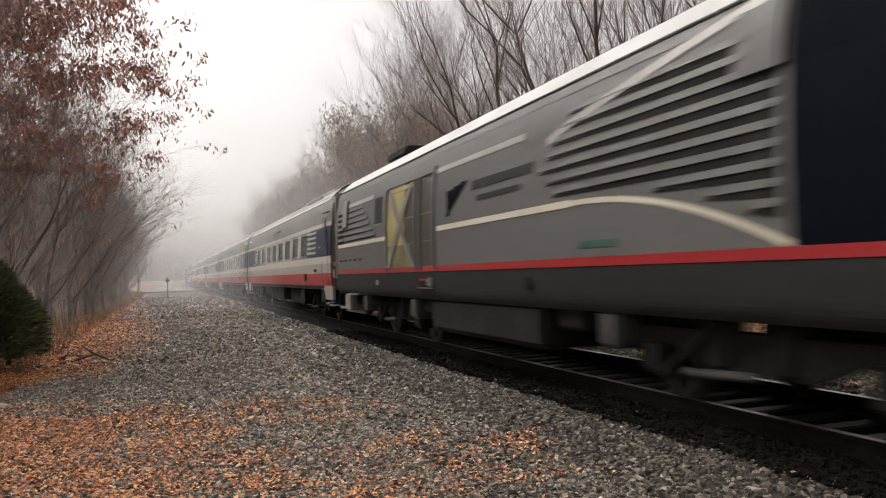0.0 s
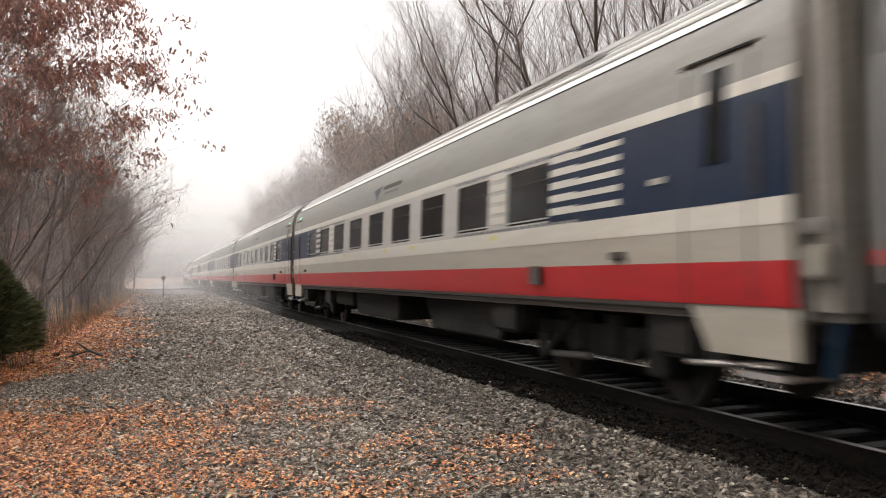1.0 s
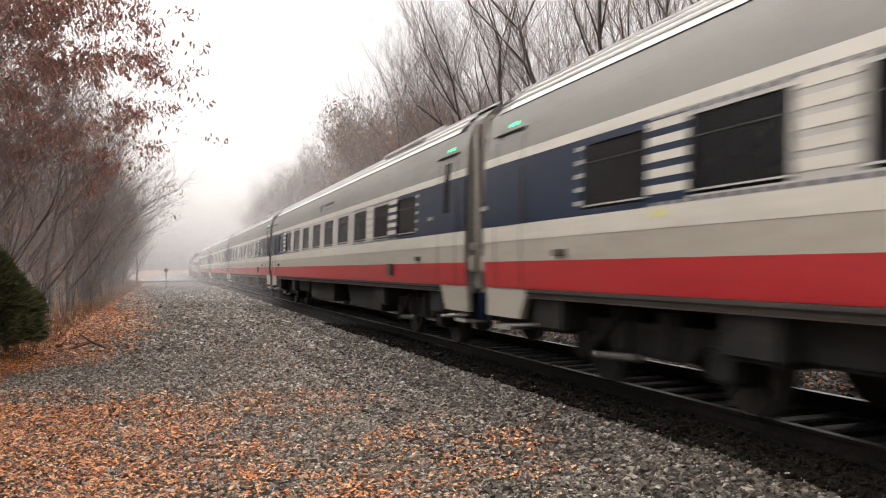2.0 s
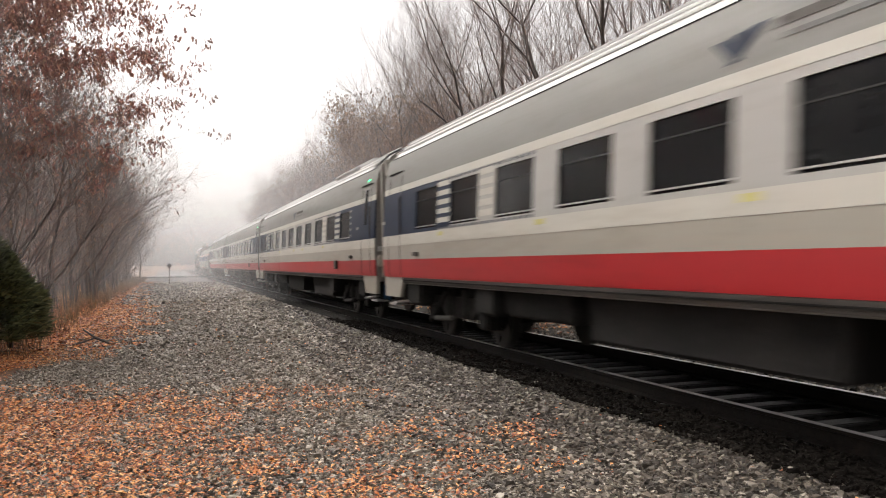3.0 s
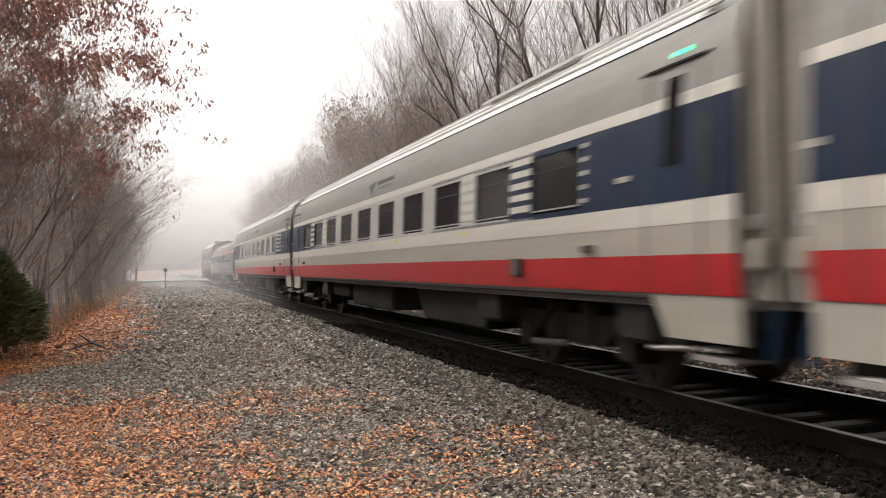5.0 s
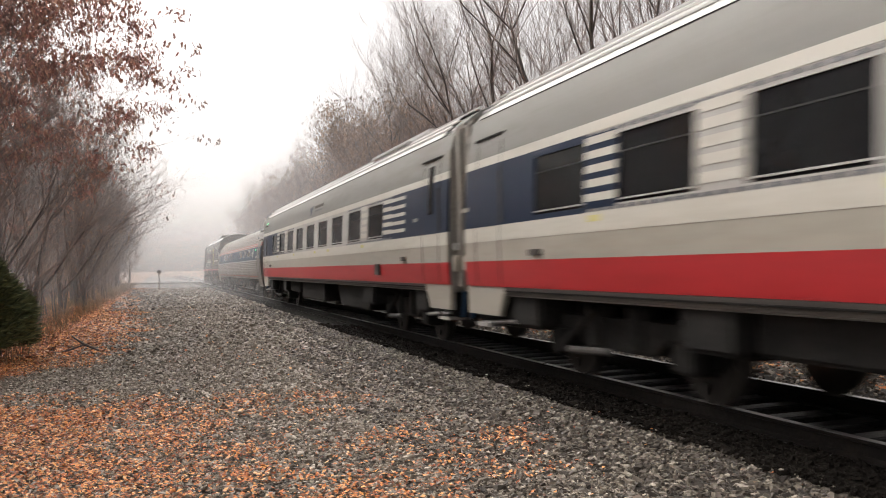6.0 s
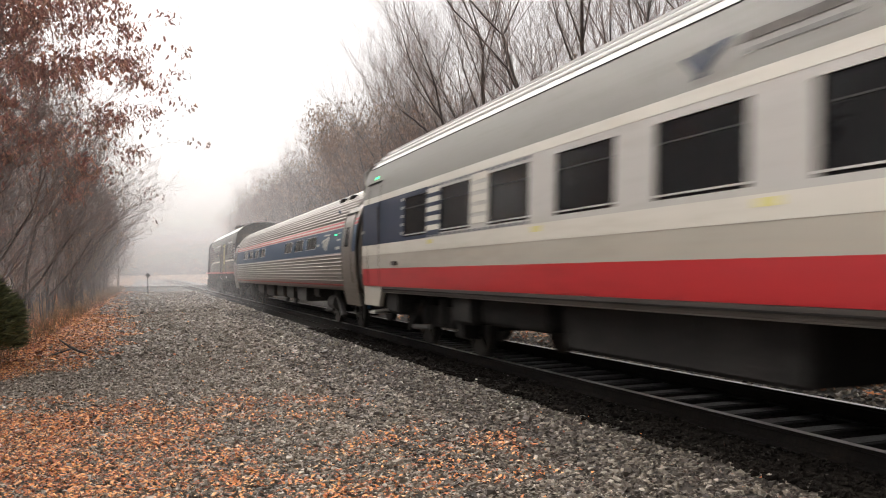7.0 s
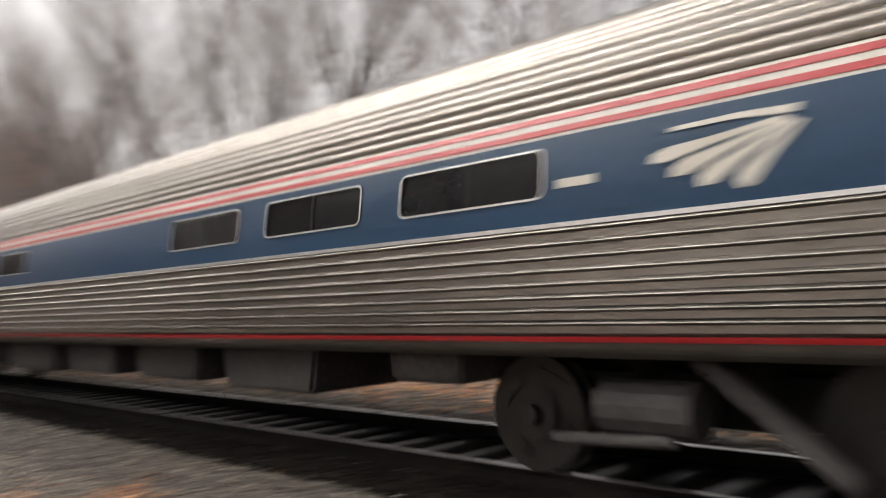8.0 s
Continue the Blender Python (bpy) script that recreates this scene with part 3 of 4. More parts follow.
        # plain fan mark, bars and a green plate
        for j in range(3):
            bm = bmesh.new()
            ys = 11.4 + 0.34 * j
            vs = [bm.verts.new((s * (side_at(LOCO, z) + 0.012), y, z)) for y, z in ((ys, 2.72 - 0.04 * j), (ys + 0.28, 2.72 - 0.04 * j), (12.4 - 0.05 * j, 2.22), (12.3 - 0.05 * j, 2.22))]
            bm.faces.new(vs)
            bmesh.ops.solidify(bm, geom=list(bm.faces), thickness=0.004)
            part("mark_feather", bm, M["navy"], loco, "dark blue feather of a fan-shaped mark")
        skin("mark_bar", 2.68, 2.82, "loco_low", 9.0, 11.2, 0.006)
        skin("mark_bar", 2.50, 2.58, "loco_low", 9.4, 11.0, 0.006)
        skin("green_plate", 1.66, 1.74, "teal", 7.0, 7.8, 0.006)
        part("roof_skin", sweep([(s * x, z) for x, z in LROOF], 4.5, LLEN, 0.0, 4), M["roof"], loco, "pale grey roof", True)
        part("gauge_box", box(s * 1.46, s * 1.525, 13.2, 13.45, 1.05, 1.21, 0.02), M["silver"], loco)
        part("fill_panel", box(s * 1.46, s * 1.50, 13.47, 13.95, 1.05, 1.21, 0.015), M["under"], loco, "dark recessed fill panel")
        part("red_tag", box(s * 1.46, s * 1.505, 13.5, 13.92, 1.15, 1.195, 0.005), M["red"], loco, "small red tag")
        part("gauge_shelf", box(s * 1.46, s * 1.53, 13.2, 13.95, 1.015, 1.03, 0.005), M["trim"], loco)
    bm = box(-1.40, 1.40, 9.0, 13.6, 0.26, 0.86, 0.08)
    part("fuel_tank", bm, M["under"], loco, "sooty dark fuel tank")
    for y in (8.1, 13.8, 19.2):
        part("equipment_case", box(-1.3, 1.3, y, y + 0.7, 0.55, 0.96, 0.04), M["under"], loco)
    part("roof_fan_housing", box(-0.95, 0.95, 16.4, 18.0, 3.86, 4.07, 0.06), M["loco_low"], loco)
    for s in (-1, 1):
        part("rear_grab_rail", cyl(0.018, 1.5, Matrix.Translation((s * 1.5, LLEN - 0.12, 1.95)), 8), M["trim"], loco)
        part("filler_cap", cyl(0.09, 0.05, Matrix.Translation((s * 1.49, 9.2, 1.12)) @ Matrix.Rotation(radians(90), 4, "Y"), 14), M["under"], loco)
        part("side_lamp", box(s * 1.47, s * 1.52, LLEN - 4.6, LLEN - 4.45, 1.05, 1.17, 0.02), M["trim"], loco)
    part("pilot", box(-1.4, 1.4, 0.2, 0.9, 0.2, 0.96, 0.05), M["loco_low"], loco)
    part("end_bellows", box(-1.1, 1.1, LLEN, LLEN + 0.22, 1.0, 3.4, 0.08), M["bellows"], loco)
    part("coupler", box(-0.12, 0.12, LLEN, LLEN + 0.3, 0.75, 0.98, 0.03), M["under"], loco)
    part("rear_step", box(-1.4, -0.9, LLEN - 0.5, LLEN, 0.4, 0.45), M["trim"], loco)
    for y in (5.4, LLEN - 5.0):
        bogie(loco, y, 3.0, 1.05, 0.53)
        for dy in (-2.2, 1.75):
            part("sand_box", box(-1.42, -1.05, y + dy, y + dy + 0.45, 0.42, 0.84, 0.05), M["gear"], loco)
    part("battery_box", box(-1.44, -0.9, LLEN - 1.5, LLEN - 0.8, 0.38, 0.84, 0.04), M["bellows"], loco, "pale grey battery box")
    part("kick_step", box(-1.5, -1.2, LLEN - 2.4, LLEN - 1.6, 0.80, 0.83), M["trim"], loco)
    return tagged(loco, "mid-grey diesel locomotive with navy cab and thin red stripe", "locomotive")


# ---- the older fluted stainless steel car ----
FLUTE = rounded([(1.42, 0.86), (1.48, 0.93), (1.53, 1.08), (1.57, 1.33), (1.58, 1.73), (1.56, 2.03), (1.51, 2.33), (1.45, 2.55), (1.34, 2.80), (1.17, 3.04), (0.94, 3.24), (0.6, 3.39), (0.0, 3.5)], 4)
FLEN = 26.0


LOW = 0.265


def fluted_car():
    car = new("stainless_steel_car")
    prof = [(max(0, x - 0.03), z) for x, z in FLUTE]
    ring = prof + [(-x, z) for x, z in prof[::-1][1:]]
    part("body_shell", prism(ring, 0.25, FLEN - 0.25), M["stainless"], car)
    wins = [4.46, 6.39, 8.31, 14.4, 16.3, 18.2, 20.1]
    for s in (-1, 1):
        skin = lambda name, z0, z1, m, y0=1.35, y1=FLEN - 1.35, out=0.0, label="": part(name, sweep(band(FLUTE, z0 - LOW, z1 - LOW, out, s), y0, y1, 0.03), M[m], car, label)
        skin("sill_panel", 1.13, 1.24, "stainless", 0.3, FLEN - 0.3, 0.0)
        skin("red_pinstripe", 1.24, 1.275, "red", out=0.006)
        # rounded flutes along the lower side
        for k in range(8):
            z = 1.035 + 0.088 * k
            x = side_at(FLUTE, z + 0.04)
            pts = [(s * (x + dx), z + dz) for dx, dz in ((0.004, 0.0), (0.004, 0.046), (0.022, 0.056), (0.028, 0.062), (0.026, 0.068), (0.012, 0.08), (0.004, 0.088))]
            part("flute", sweep(pts, 1.35, FLEN - 1.35, 0.0), M["stainless"], car)
        skin("drip_rail", 2.0, 2.03, "trim", out=0.02, label="bright drip rail under the blue stripe")
        skin("blue_stripe", 2.03, 2.2, "amblue")
        skin("blue_stripe", 2.55, 2.62, "amblue")
        edges = [1.35] + [v for w in wins for v in (w, w + 1.46)] + [FLEN - 1.35]
        for i in range(0, len(edges), 2):
            skin("blue_panel", 2.2, 2.55, "amblue", edges[i], edges[i + 1], label="mid-blue window band")
        for w in wins:
            win = part("window", sweep(band(FLUTE, 1.935, 2.285, -0.015, s), w, w + 1.46, 0.03), M["glass"], car, "dark window with bright rounded frame")
            inner = rounded_rect(w + 0.022, w + 1.438, 1.95, 2.274, 0.055)
            rim = rounded_rect(w + 0.005, w + 1.455, 1.935, 2.285, 0.07)
            outer = [(min(max(w + 0.73 + (y - w - 0.73) * 1.6, w - 0.005), w + 1.465), min(max(2.11 + (z - 2.11) * 1.6, 1.93), 2.29)) for y, z in rim]
            part("window_surround", side_ring(FLUTE, s, outer, rim, 0.002), M["amblue"], win)
            part("window_frame", side_ring(FLUTE, s, rim, inner, 0.014), M["trim"], win, "bright rounded window frame")
            part("window_bar", sweep(band(FLUTE, 1.935, 2.285, -0.008, s), w + 0.7, w + 0.74, 0.02), M["under"], win)
        skin("white_pinstripe", 2.62, 2.80, "white")
        skin("red_pinstripe", 2.645, 2.69, "red", out=0.006, label="thin red stripe")
        skin("red_pinstripe", 2.735, 2.78, "red", out=0.006, label="thin red stripe")
        # flutes up the roof's shoulder
        steps = [(x, z) for x, z in FLUTE if z > 2.54][::4]
        for (xa, za), (xb, zb) in zip(steps[:4], steps[1:5]):
            for k in range(3):
                u0, u1 = k / 3, (k + 1) / 3
                p0 = Vector((xa + (xb - xa) * u0, za + (zb - za) * u0))
                p1 = Vector((xa + (xb - xa) * u1, za + (zb - za) * u1))
                nrm = Vector((zb - za, xa - xb)).normalized()
                pts = [p0.lerp(p1, i / 5) + nrm * (0.024 * math.sin(math.pi * i / 5) - 0.008) for i in range(6)]
                part("roof_flute", sweep([(s * p.x, p.y) for p in pts], 0.6, FLEN - 0.6), M["stainless"], car, "", True)
        # plain white fan mark: a curved bar over four rounded feathers
        feathers = [[(2.77, 2.262), (3.1, 2.275), (3.52, 2.262), (3.52, 2.235), (3.1, 2.24), (2.79, 2.215)]]
        for j, (ey, ez, wide) in enumerate(((3.10, 1.855, 0.055), (3.34, 1.90, 0.055), (3.52, 1.98, 0.05), (3.66, 2.08, 0.045))):
            start = Vector((2.76 + 0.03 * j, 2.165 + 0.012 * j))
            end = Vector((ey, ez))
            along = (end - start).normalized()
            side = Vector((-along.y, along.x))
            feathers.append([tuple(start + side * 0.012), *[tuple(start.lerp(end, u) + side * k) for u, k in ((0.5, wide * 0.55), (0.85, wide), (0.97, wide * 0.6), (1.0, -wide * 0.4), (0.88, -wide), (0.5, -wide * 0.5))], tuple(start - side * 0.012)])
        for f in feathers:
            bm = bmesh.new()
            bm.faces.new([bm.verts.new((s * (side_at(FLUTE, z) + 0.012), y, z)) for y, z in f])
            bmesh.ops.solidify(bm, geom=list(bm.faces), thickness=0.004)
            part("mark_feather", bm, M["white"], car, "white feather of a fan-shaped mark")
        skin("mark_bar", 2.26, 2.32, "white", 4.06, 4.36, 0.006)
        skin("number_plate_bar", 2.12, 2.19, "white", 1.6, 2.0, 0.008)
        skin("number_plate_bar", 2.33, 2.37, "white", 1.6, 1.9, 0.008)
        skin("number_plate_bar", 2.5, 2.52, "white", 1.6, 1.9, 0.008)
        part("marker_light", box(s * 1.52, s * 1.56, 2.02, 2.18, 2.2, 2.235, 0.01), M["green"], car, "lit green marker light")
        # plain vestibule ends with a door
        for y0, y1, d0 in ((0.02, 1.35, 0.38), (FLEN - 1.35, FLEN - 0.02, FLEN - 1.25)):
            part("vestibule_side", sweep([(s * 1.46, 0.55), (s * 1.54, 0.95)] + band(FLUTE, 1.085, 2.785, 0.012, s), y0, y1, 0.03), M["stainless"], car, "plain stainless steel vestibule side")
            door = part("door", sweep(band(FLUTE, 0.955, 2.635, 0.026, s), d0, d0 + 0.85, 0.03), M["stainless"], car, "plain stainless steel door")
            part("door_window", sweep(band(FLUTE, 1.885, 2.335, 0.032, s), d0 + 0.22, d0 + 0.62, 0.02), M["glass"], door)
            part("door_frame", sweep(band(FLUTE, 2.615, 2.665, 0.04, s), d0 - 0.05, d0 + 0.9, 0.03), M["under"], door)
            part("door_frame", sweep(band(FLUTE, 0.955, 2.635, 0.034, s), d0 + 0.85, d0 + 0.9, 0.03), M["bellows"], door)
            for yy0, yy1 in ((y0, d0 - 0.06), (d0 + 0.93, y1)):
                if yy1 - yy0 > 0.05:
                    part("blue_patch", sweep(band(FLUTE, 1.765, 2.355, 0.018, s), yy0, yy1, 0.02), M["amblue"], car)
                    part("red_pinstripe", sweep(band(FLUTE, 2.38, 2.425, 0.018, s), yy0, yy1, 0.02), M["red"], car)
                    part("red_pinstripe", sweep(band(FLUTE, 2.47, 2.515, 0.018, s), yy0, yy1, 0.02), M["red"], car)
            part("threshold", sweep(band(FLUTE, 0.935, 0.960, 0.04, s), d0 - 0.05, d0 + 0.9, 0.03), M["trim"], door)
        for y in (1.9, 2.95):
            part("roof_vent", box(s * 1.06 - 0.1, s * 1.06 + 0.1, y, y + 0.35, 3.06, 3.19, 0.03), M["under"], car)
        part("blue_roundel", cyl(0.09, 0.02, Matrix.Translation((s * 1.37, 2.3, 2.76)) @ Matrix.Rotation(radians(70), 4, "Y"), 18), M["amblue"], car)
    for y in (0.0, FLEN):
        sg = -1 if y == 0 else 1
        part("end_bellows", box(-1.0, 1.0, y + sg * 0.24, y - sg * 0.24, 0.9, 3.2, 0.08), M["bellows"], car, "dusty grey gangway bellows")
        part("end_wall", prism([(x * 0.97, z) for x, z in ring], *(sorted((y - sg * 0.2, y - sg * 0.01)))), M["bellows"], car)
        part("coupler", box(-0.12, 0.12, y, y + sg * 0.3, 0.75, 0.98, 0.03), M["under"], car)
        for k in range(3):
            part("jumper_hose", cyl(0.03, 0.5, Matrix.Translation((-0.7 - 0.2 * k, y, 0.75)), 8), M["rubber"], car)
    underframe(car, [(5.6, 6.5, 0.60, 0.03), (7.5, 9.3, 0.42, 0.12), (9.8, 11.4, 0.45, 0.06), (12.0, 13.6, 0.45, 0.06), (14.2, 16.4, 0.42, 0.06), (17.0, 19.0, 0.5, 0.06)], FLEN, 1.25, "gear")
    part("centre_sill", box(-0.4, 0.4, 0.5, FLEN - 0.5, 0.7, 0.9), M["under"], car)
    for y in (3.9, FLEN - 3.9):
        bg = bogie(car, y, 2.6, 0.5)
        part("brake_arm", box(-0.07, 0.07, -0.06, 0.06, -0.55, 0.55, 0.02), M["gear"], bg).matrix_local = pose(-1.2, -0.75, 0.62, -52, 0, 0)
        part("brake_cylinder", cyl(0.2, 0.7, Matrix.Translation((-1.1, 0.1, 0.6)) @ Matrix.Rotation(radians(90), 4, "X"), 14), M["gear"], bg)
    return tagged(car, "fluted stainless steel passenger car with blue window band", "railway coach")


# ---- ground, track and road ----
def ground_height(x, y):
    h = 0.0
    if x < -2.2:
        h += min(0.5, (-2.2 - x) * 0.05)
    if x > 9.5:
        h += min(1.0, (x - 9.5) * 0.06)
    off = abs(x - TRACK)
    rough = min(1.0, max(0.0, off - 1.7))
    h -= 0.10 * max(0.0, min(1.0, (1.75 - off) / 0.45))
    return h + 0.03 * rough * noise.noise(Vector((x * 0.5, y * 0.5, 0)))


def grid_sheet(name, xs, ys, material, lift=0.0, label=""):
    verts = [(x, y, ground_height(x, y) + lift) for y in ys for x in xs]
    w = len(xs)
    faces = [(j * w + i, j * w + i + 1, (j + 1) * w + i + 1, (j + 1) * w + i) for j in range(len(ys) - 1) for i in range(w - 1)]
    ob = new(name, mesh_of(name, verts, faces, material, True))
    return tagged(ob, label, "ground", kind="structure")


xs = [-1500, -600, -200, -80, -40, -20] + [-14 + 0.5 * i for i in range(81)] + [40, 80, 200, 600, 1500]
ys = [-600, -200, -60, -20, -8] + [-4 + 0.5 * i for i in range(90)] + [45, 60, 80, 110, 150, 220, 400, 900, 1800]
grid_sheet("ground", xs, ys, M["soil"], -0.03, "leaf-strewn brown soil with dead grass")
bx = [-1.9 + 0.25 * i for i in range(46)]
by = [-10 + 0.5 * i for i in range(120)] + [50 + 4 * i for i in range(60)]
grid_sheet("ballast", bx, by, M["gravel"], 0.0, "grey crushed stone ballast beside the track")

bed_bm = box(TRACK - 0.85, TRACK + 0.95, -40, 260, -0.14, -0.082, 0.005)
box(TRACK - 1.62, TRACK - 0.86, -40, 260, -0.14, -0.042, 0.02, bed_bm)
bed = part("track_bed", bed_bm, M["near_black"])
tagged(bed, "near-black ballast between and beside the rails", "track bed", kind="structure")
track = new("railway_track")
tagged(track, "wet steel rails on weathered wooden sleepers", "railway track", kind="structure")
RAIL_SHAPE = [(-0.07, 0.0), (0.07, 0.0), (0.07, 0.015), (0.012, 0.04), (0.012, 0.13), (0.036, 0.14), (0.036, 0.168), (-0.036, 0.168), (-0.036, 0.14), (-0.012, 0.13), (-0.012, 0.04), (-0.07, 0.015)]
for s in (-1, 1):
    part("rail", prism([(TRACK + s * 0.7535 + x, RAIL - 0.17 + z) for x, z in RAIL_SHAPE], -40, 260), M["rust"], track, "rust-dark steel rail")
    part("rail_head", box(TRACK + s * 0.7535 - 0.034, TRACK + s * 0.7535 + 0.034, -40, 260, RAIL - 0.002, RAIL + 0.002), M["steel"], track, "bright worn rail head")

road = part("road", box(-40, 60, 106, 116, -0.02, 0.16, 0.02), M["road"])
tagged(road, "pale wet asphalt road across the line", "road", kind="structure")


# ---- fog: thin hanging veils of mist, lit by the sky ----
def mist_material():
    m = bpy.data.materials.new("thin_white_mist")
    m.use_nodes = True
    n, l = m.node_tree.nodes, m.node_tree.links
    n.remove(n["Principled BSDF"])
    clear, white, through_it, both, veil = (
        n.new("ShaderNodeBsdfTransparent"), n.new("ShaderNodeBsdfDiffuse"), n.new("ShaderNodeBsdfTranslucent"), n.new("ShaderNodeMixShader"), n.new("ShaderNodeMixShader"))
    white.inputs[0].default_value = through_it.inputs[0].default_value = (0.97, 0.97, 0.98, 1)
    l.new(white.outputs[0], both.inputs[1])
    l.new(through_it.outputs[0], both.inputs[2])
    co, sep, fade = n.new("ShaderNodeTexCoord"), n.new("ShaderNodeSeparateXYZ"), n.new("ShaderNodeMapRange")
    fade.inputs[1].default_value, fade.inputs[2].default_value = 3.0, 15.0
    fade.inputs[3].default_value, fade.inputs[4].default_value = 0.046, 0.011
    l.new(co.outputs["Object"], sep.inputs[0])
    l.new(sep.outputs[2], fade.inputs[0])
    l.new(fade.outputs[0], veil.inputs[0])
    l.new(clear.outputs[0], veil.inputs[1])
    l.new(both.outputs[0], veil.inputs[2])
    l.new(veil.outputs[0], n["Material Output"].inputs[0])
    return m


MIST = mist_material()
for y in [34 * 1.1 ** k for k in range(20)]:
    w = 40 + y * 1.5
    v = new("mist", mesh_of("mist", [(-w, y, -0.5), (w, y, -0.5), (w, y, 70), (-w, y, 70)], [(0, 1, 2, 3)], MIST))
    v.visible_shadow = False
    tagged(v, "thin hanging veil of pale grey mist", "fog", "veils of mist", "stuff")


for y in (12.2, 13.8, 15.5, 17.5, 19.6, 22, 24.5, 27.2, 30):
    v = new("mist", mesh_of("mist", [(-60, y, -0.5), (-2.6, y, -0.5), (-1.6, y, 70), (-60, y, 70)], [(0, 1, 2, 3)], MIST))
    v.visible_shadow = False
    tagged(v, "thin hanging veil of pale grey mist in the wood", "fog", "veils of mist", "stuff")


# ---- trees ----
def tube(verts, faces, a, b, ra, rb, n=5):
    d = b - a
    if d.length < 1e-5:
        return
    q = d.to_track_quat("Z", "Y")
    k = len(verts)
    for p, r in ((a, ra), (b, rb)):
        for i in range(n):
            t = 2 * math.pi * i / n
            verts.append(p + q @ Vector((math.cos(t) * r, math.sin(t) * r, 0)))
    for i in range(n):
        faces.append((k + i, k + (i + 1) % n, k + n + (i + 1) % n, k + n + i))


def spike(verts, faces, a, b, r):
    """The pointed end of a twig."""
    q = (b - a).to_track_quat("Z", "Y")
    k = len(verts)
    verts.extend(a + q @ Vector((math.cos(t) * r, math.sin(t) * r, 0)) for t in (0, 2.1, 4.2))
    verts.append(b)
    faces.extend(((k, k + 1, k + 3), (k + 1, k + 2, k + 3), (k + 2, k, k + 3)))


def grow(rnd, thick, thin, tips, p, d, length, r, depth, up, spread, kids=3, dense=False):
    """One limb and what grows from it; thick and thin collect (verts, faces)."""
    segs = 4 if depth > 1 else 3 if depth else 2
    step = length / segs
    path = [p.copy()]
    for i in range(segs):
        d = (d + Vector((rnd.uniform(-1, 1), rnd.uniform(-1, 1), rnd.uniform(-1, 1))) * 0.16 + Vector((0, 0, up))).normalized()
        q = p + d * step
        r2 = r * (0.82 if depth else 0.6)
        if depth == 0 and i == segs - 1:
            spike(*thin, p, q, r)
        else:
            tube(*(thick if r > 0.02 else thin), p, q, r, r2, 6 if r > 0.06 else 4 if r > 0.02 else 3)
        p, r = q, r2
        path.append(p.copy())
        if depth > 0 and (i > 0 or depth < 3):
            for _ in range(kids if i == segs - 1 else rnd.choice((2, 2, 3)) if depth == 1 and dense else rnd.choice((1, 2))):
                side = Vector((rnd.uniform(-1, 1), rnd.uniform(-1, 1), rnd.uniform(-0.3, 0.6))).normalized()
                nd = (d + side * spread).normalized()
                grow(rnd, thick, thin, tips, p, nd, length * rnd.uniform(0.5, 0.72), r * rnd.uniform(0.5, 0.72), depth - 1, up, spread, kids, dense)
    if depth <= 1:
        tips.extend((q, d) for q in path[1:])


def leaf_quads(rnd, tips, count, size, droop, verts, faces, cluster=0.25, thin=9):
    """Dry leaves in bunches round a choice of the tips; each is a curled blade with two lobes."""
    tips = rnd.sample(tips, max(1, len(tips) // thin))
    weight = [rnd.uniform(0.1, 1) ** 2 for _ in tips]
    for p, d in rnd.choices(tips, weight, k=count):
        p = p + Vector((rnd.gauss(0, cluster), rnd.gauss(0, cluster), rnd.gauss(-0.3 * droop * cluster, cluster * 0.7)))
        a = Vector((rnd.uniform(-1, 1), rnd.uniform(-1, 1), -droop + rnd.uniform(-0.8, 0.8))).normalized()
        b = a.cross(Vector((rnd.uniform(-1, 1), rnd.uniform(-1, 1), rnd.uniform(-1, 1)))).normalized()
        c = a.cross(b)
        s = size * rnd.uniform(0.6, 1.25)
        k = len(verts)
        verts.extend((p, p + a * s * 0.35 + b * s * 0.24 + c * s * 0.1, p + a * s * 0.55 + b * s * 0.1, p + a * s * 0.75 + b * s * 0.2 + c * s * 0.12, p + a * s,
                      p + a * s * 0.7 - b * s * 0.2 + c * s * 0.12, p + a * s * 0.5 - b * s * 0.08, p + a * s * 0.3 - b * s * 0.22 + c * s * 0.1))
        faces.extend(((k, k + 1, k + 2, k + 6), (k, k + 6, k + 7), (k + 2, k + 3, k + 4), (k + 2, k + 4, k + 5, k + 6)))


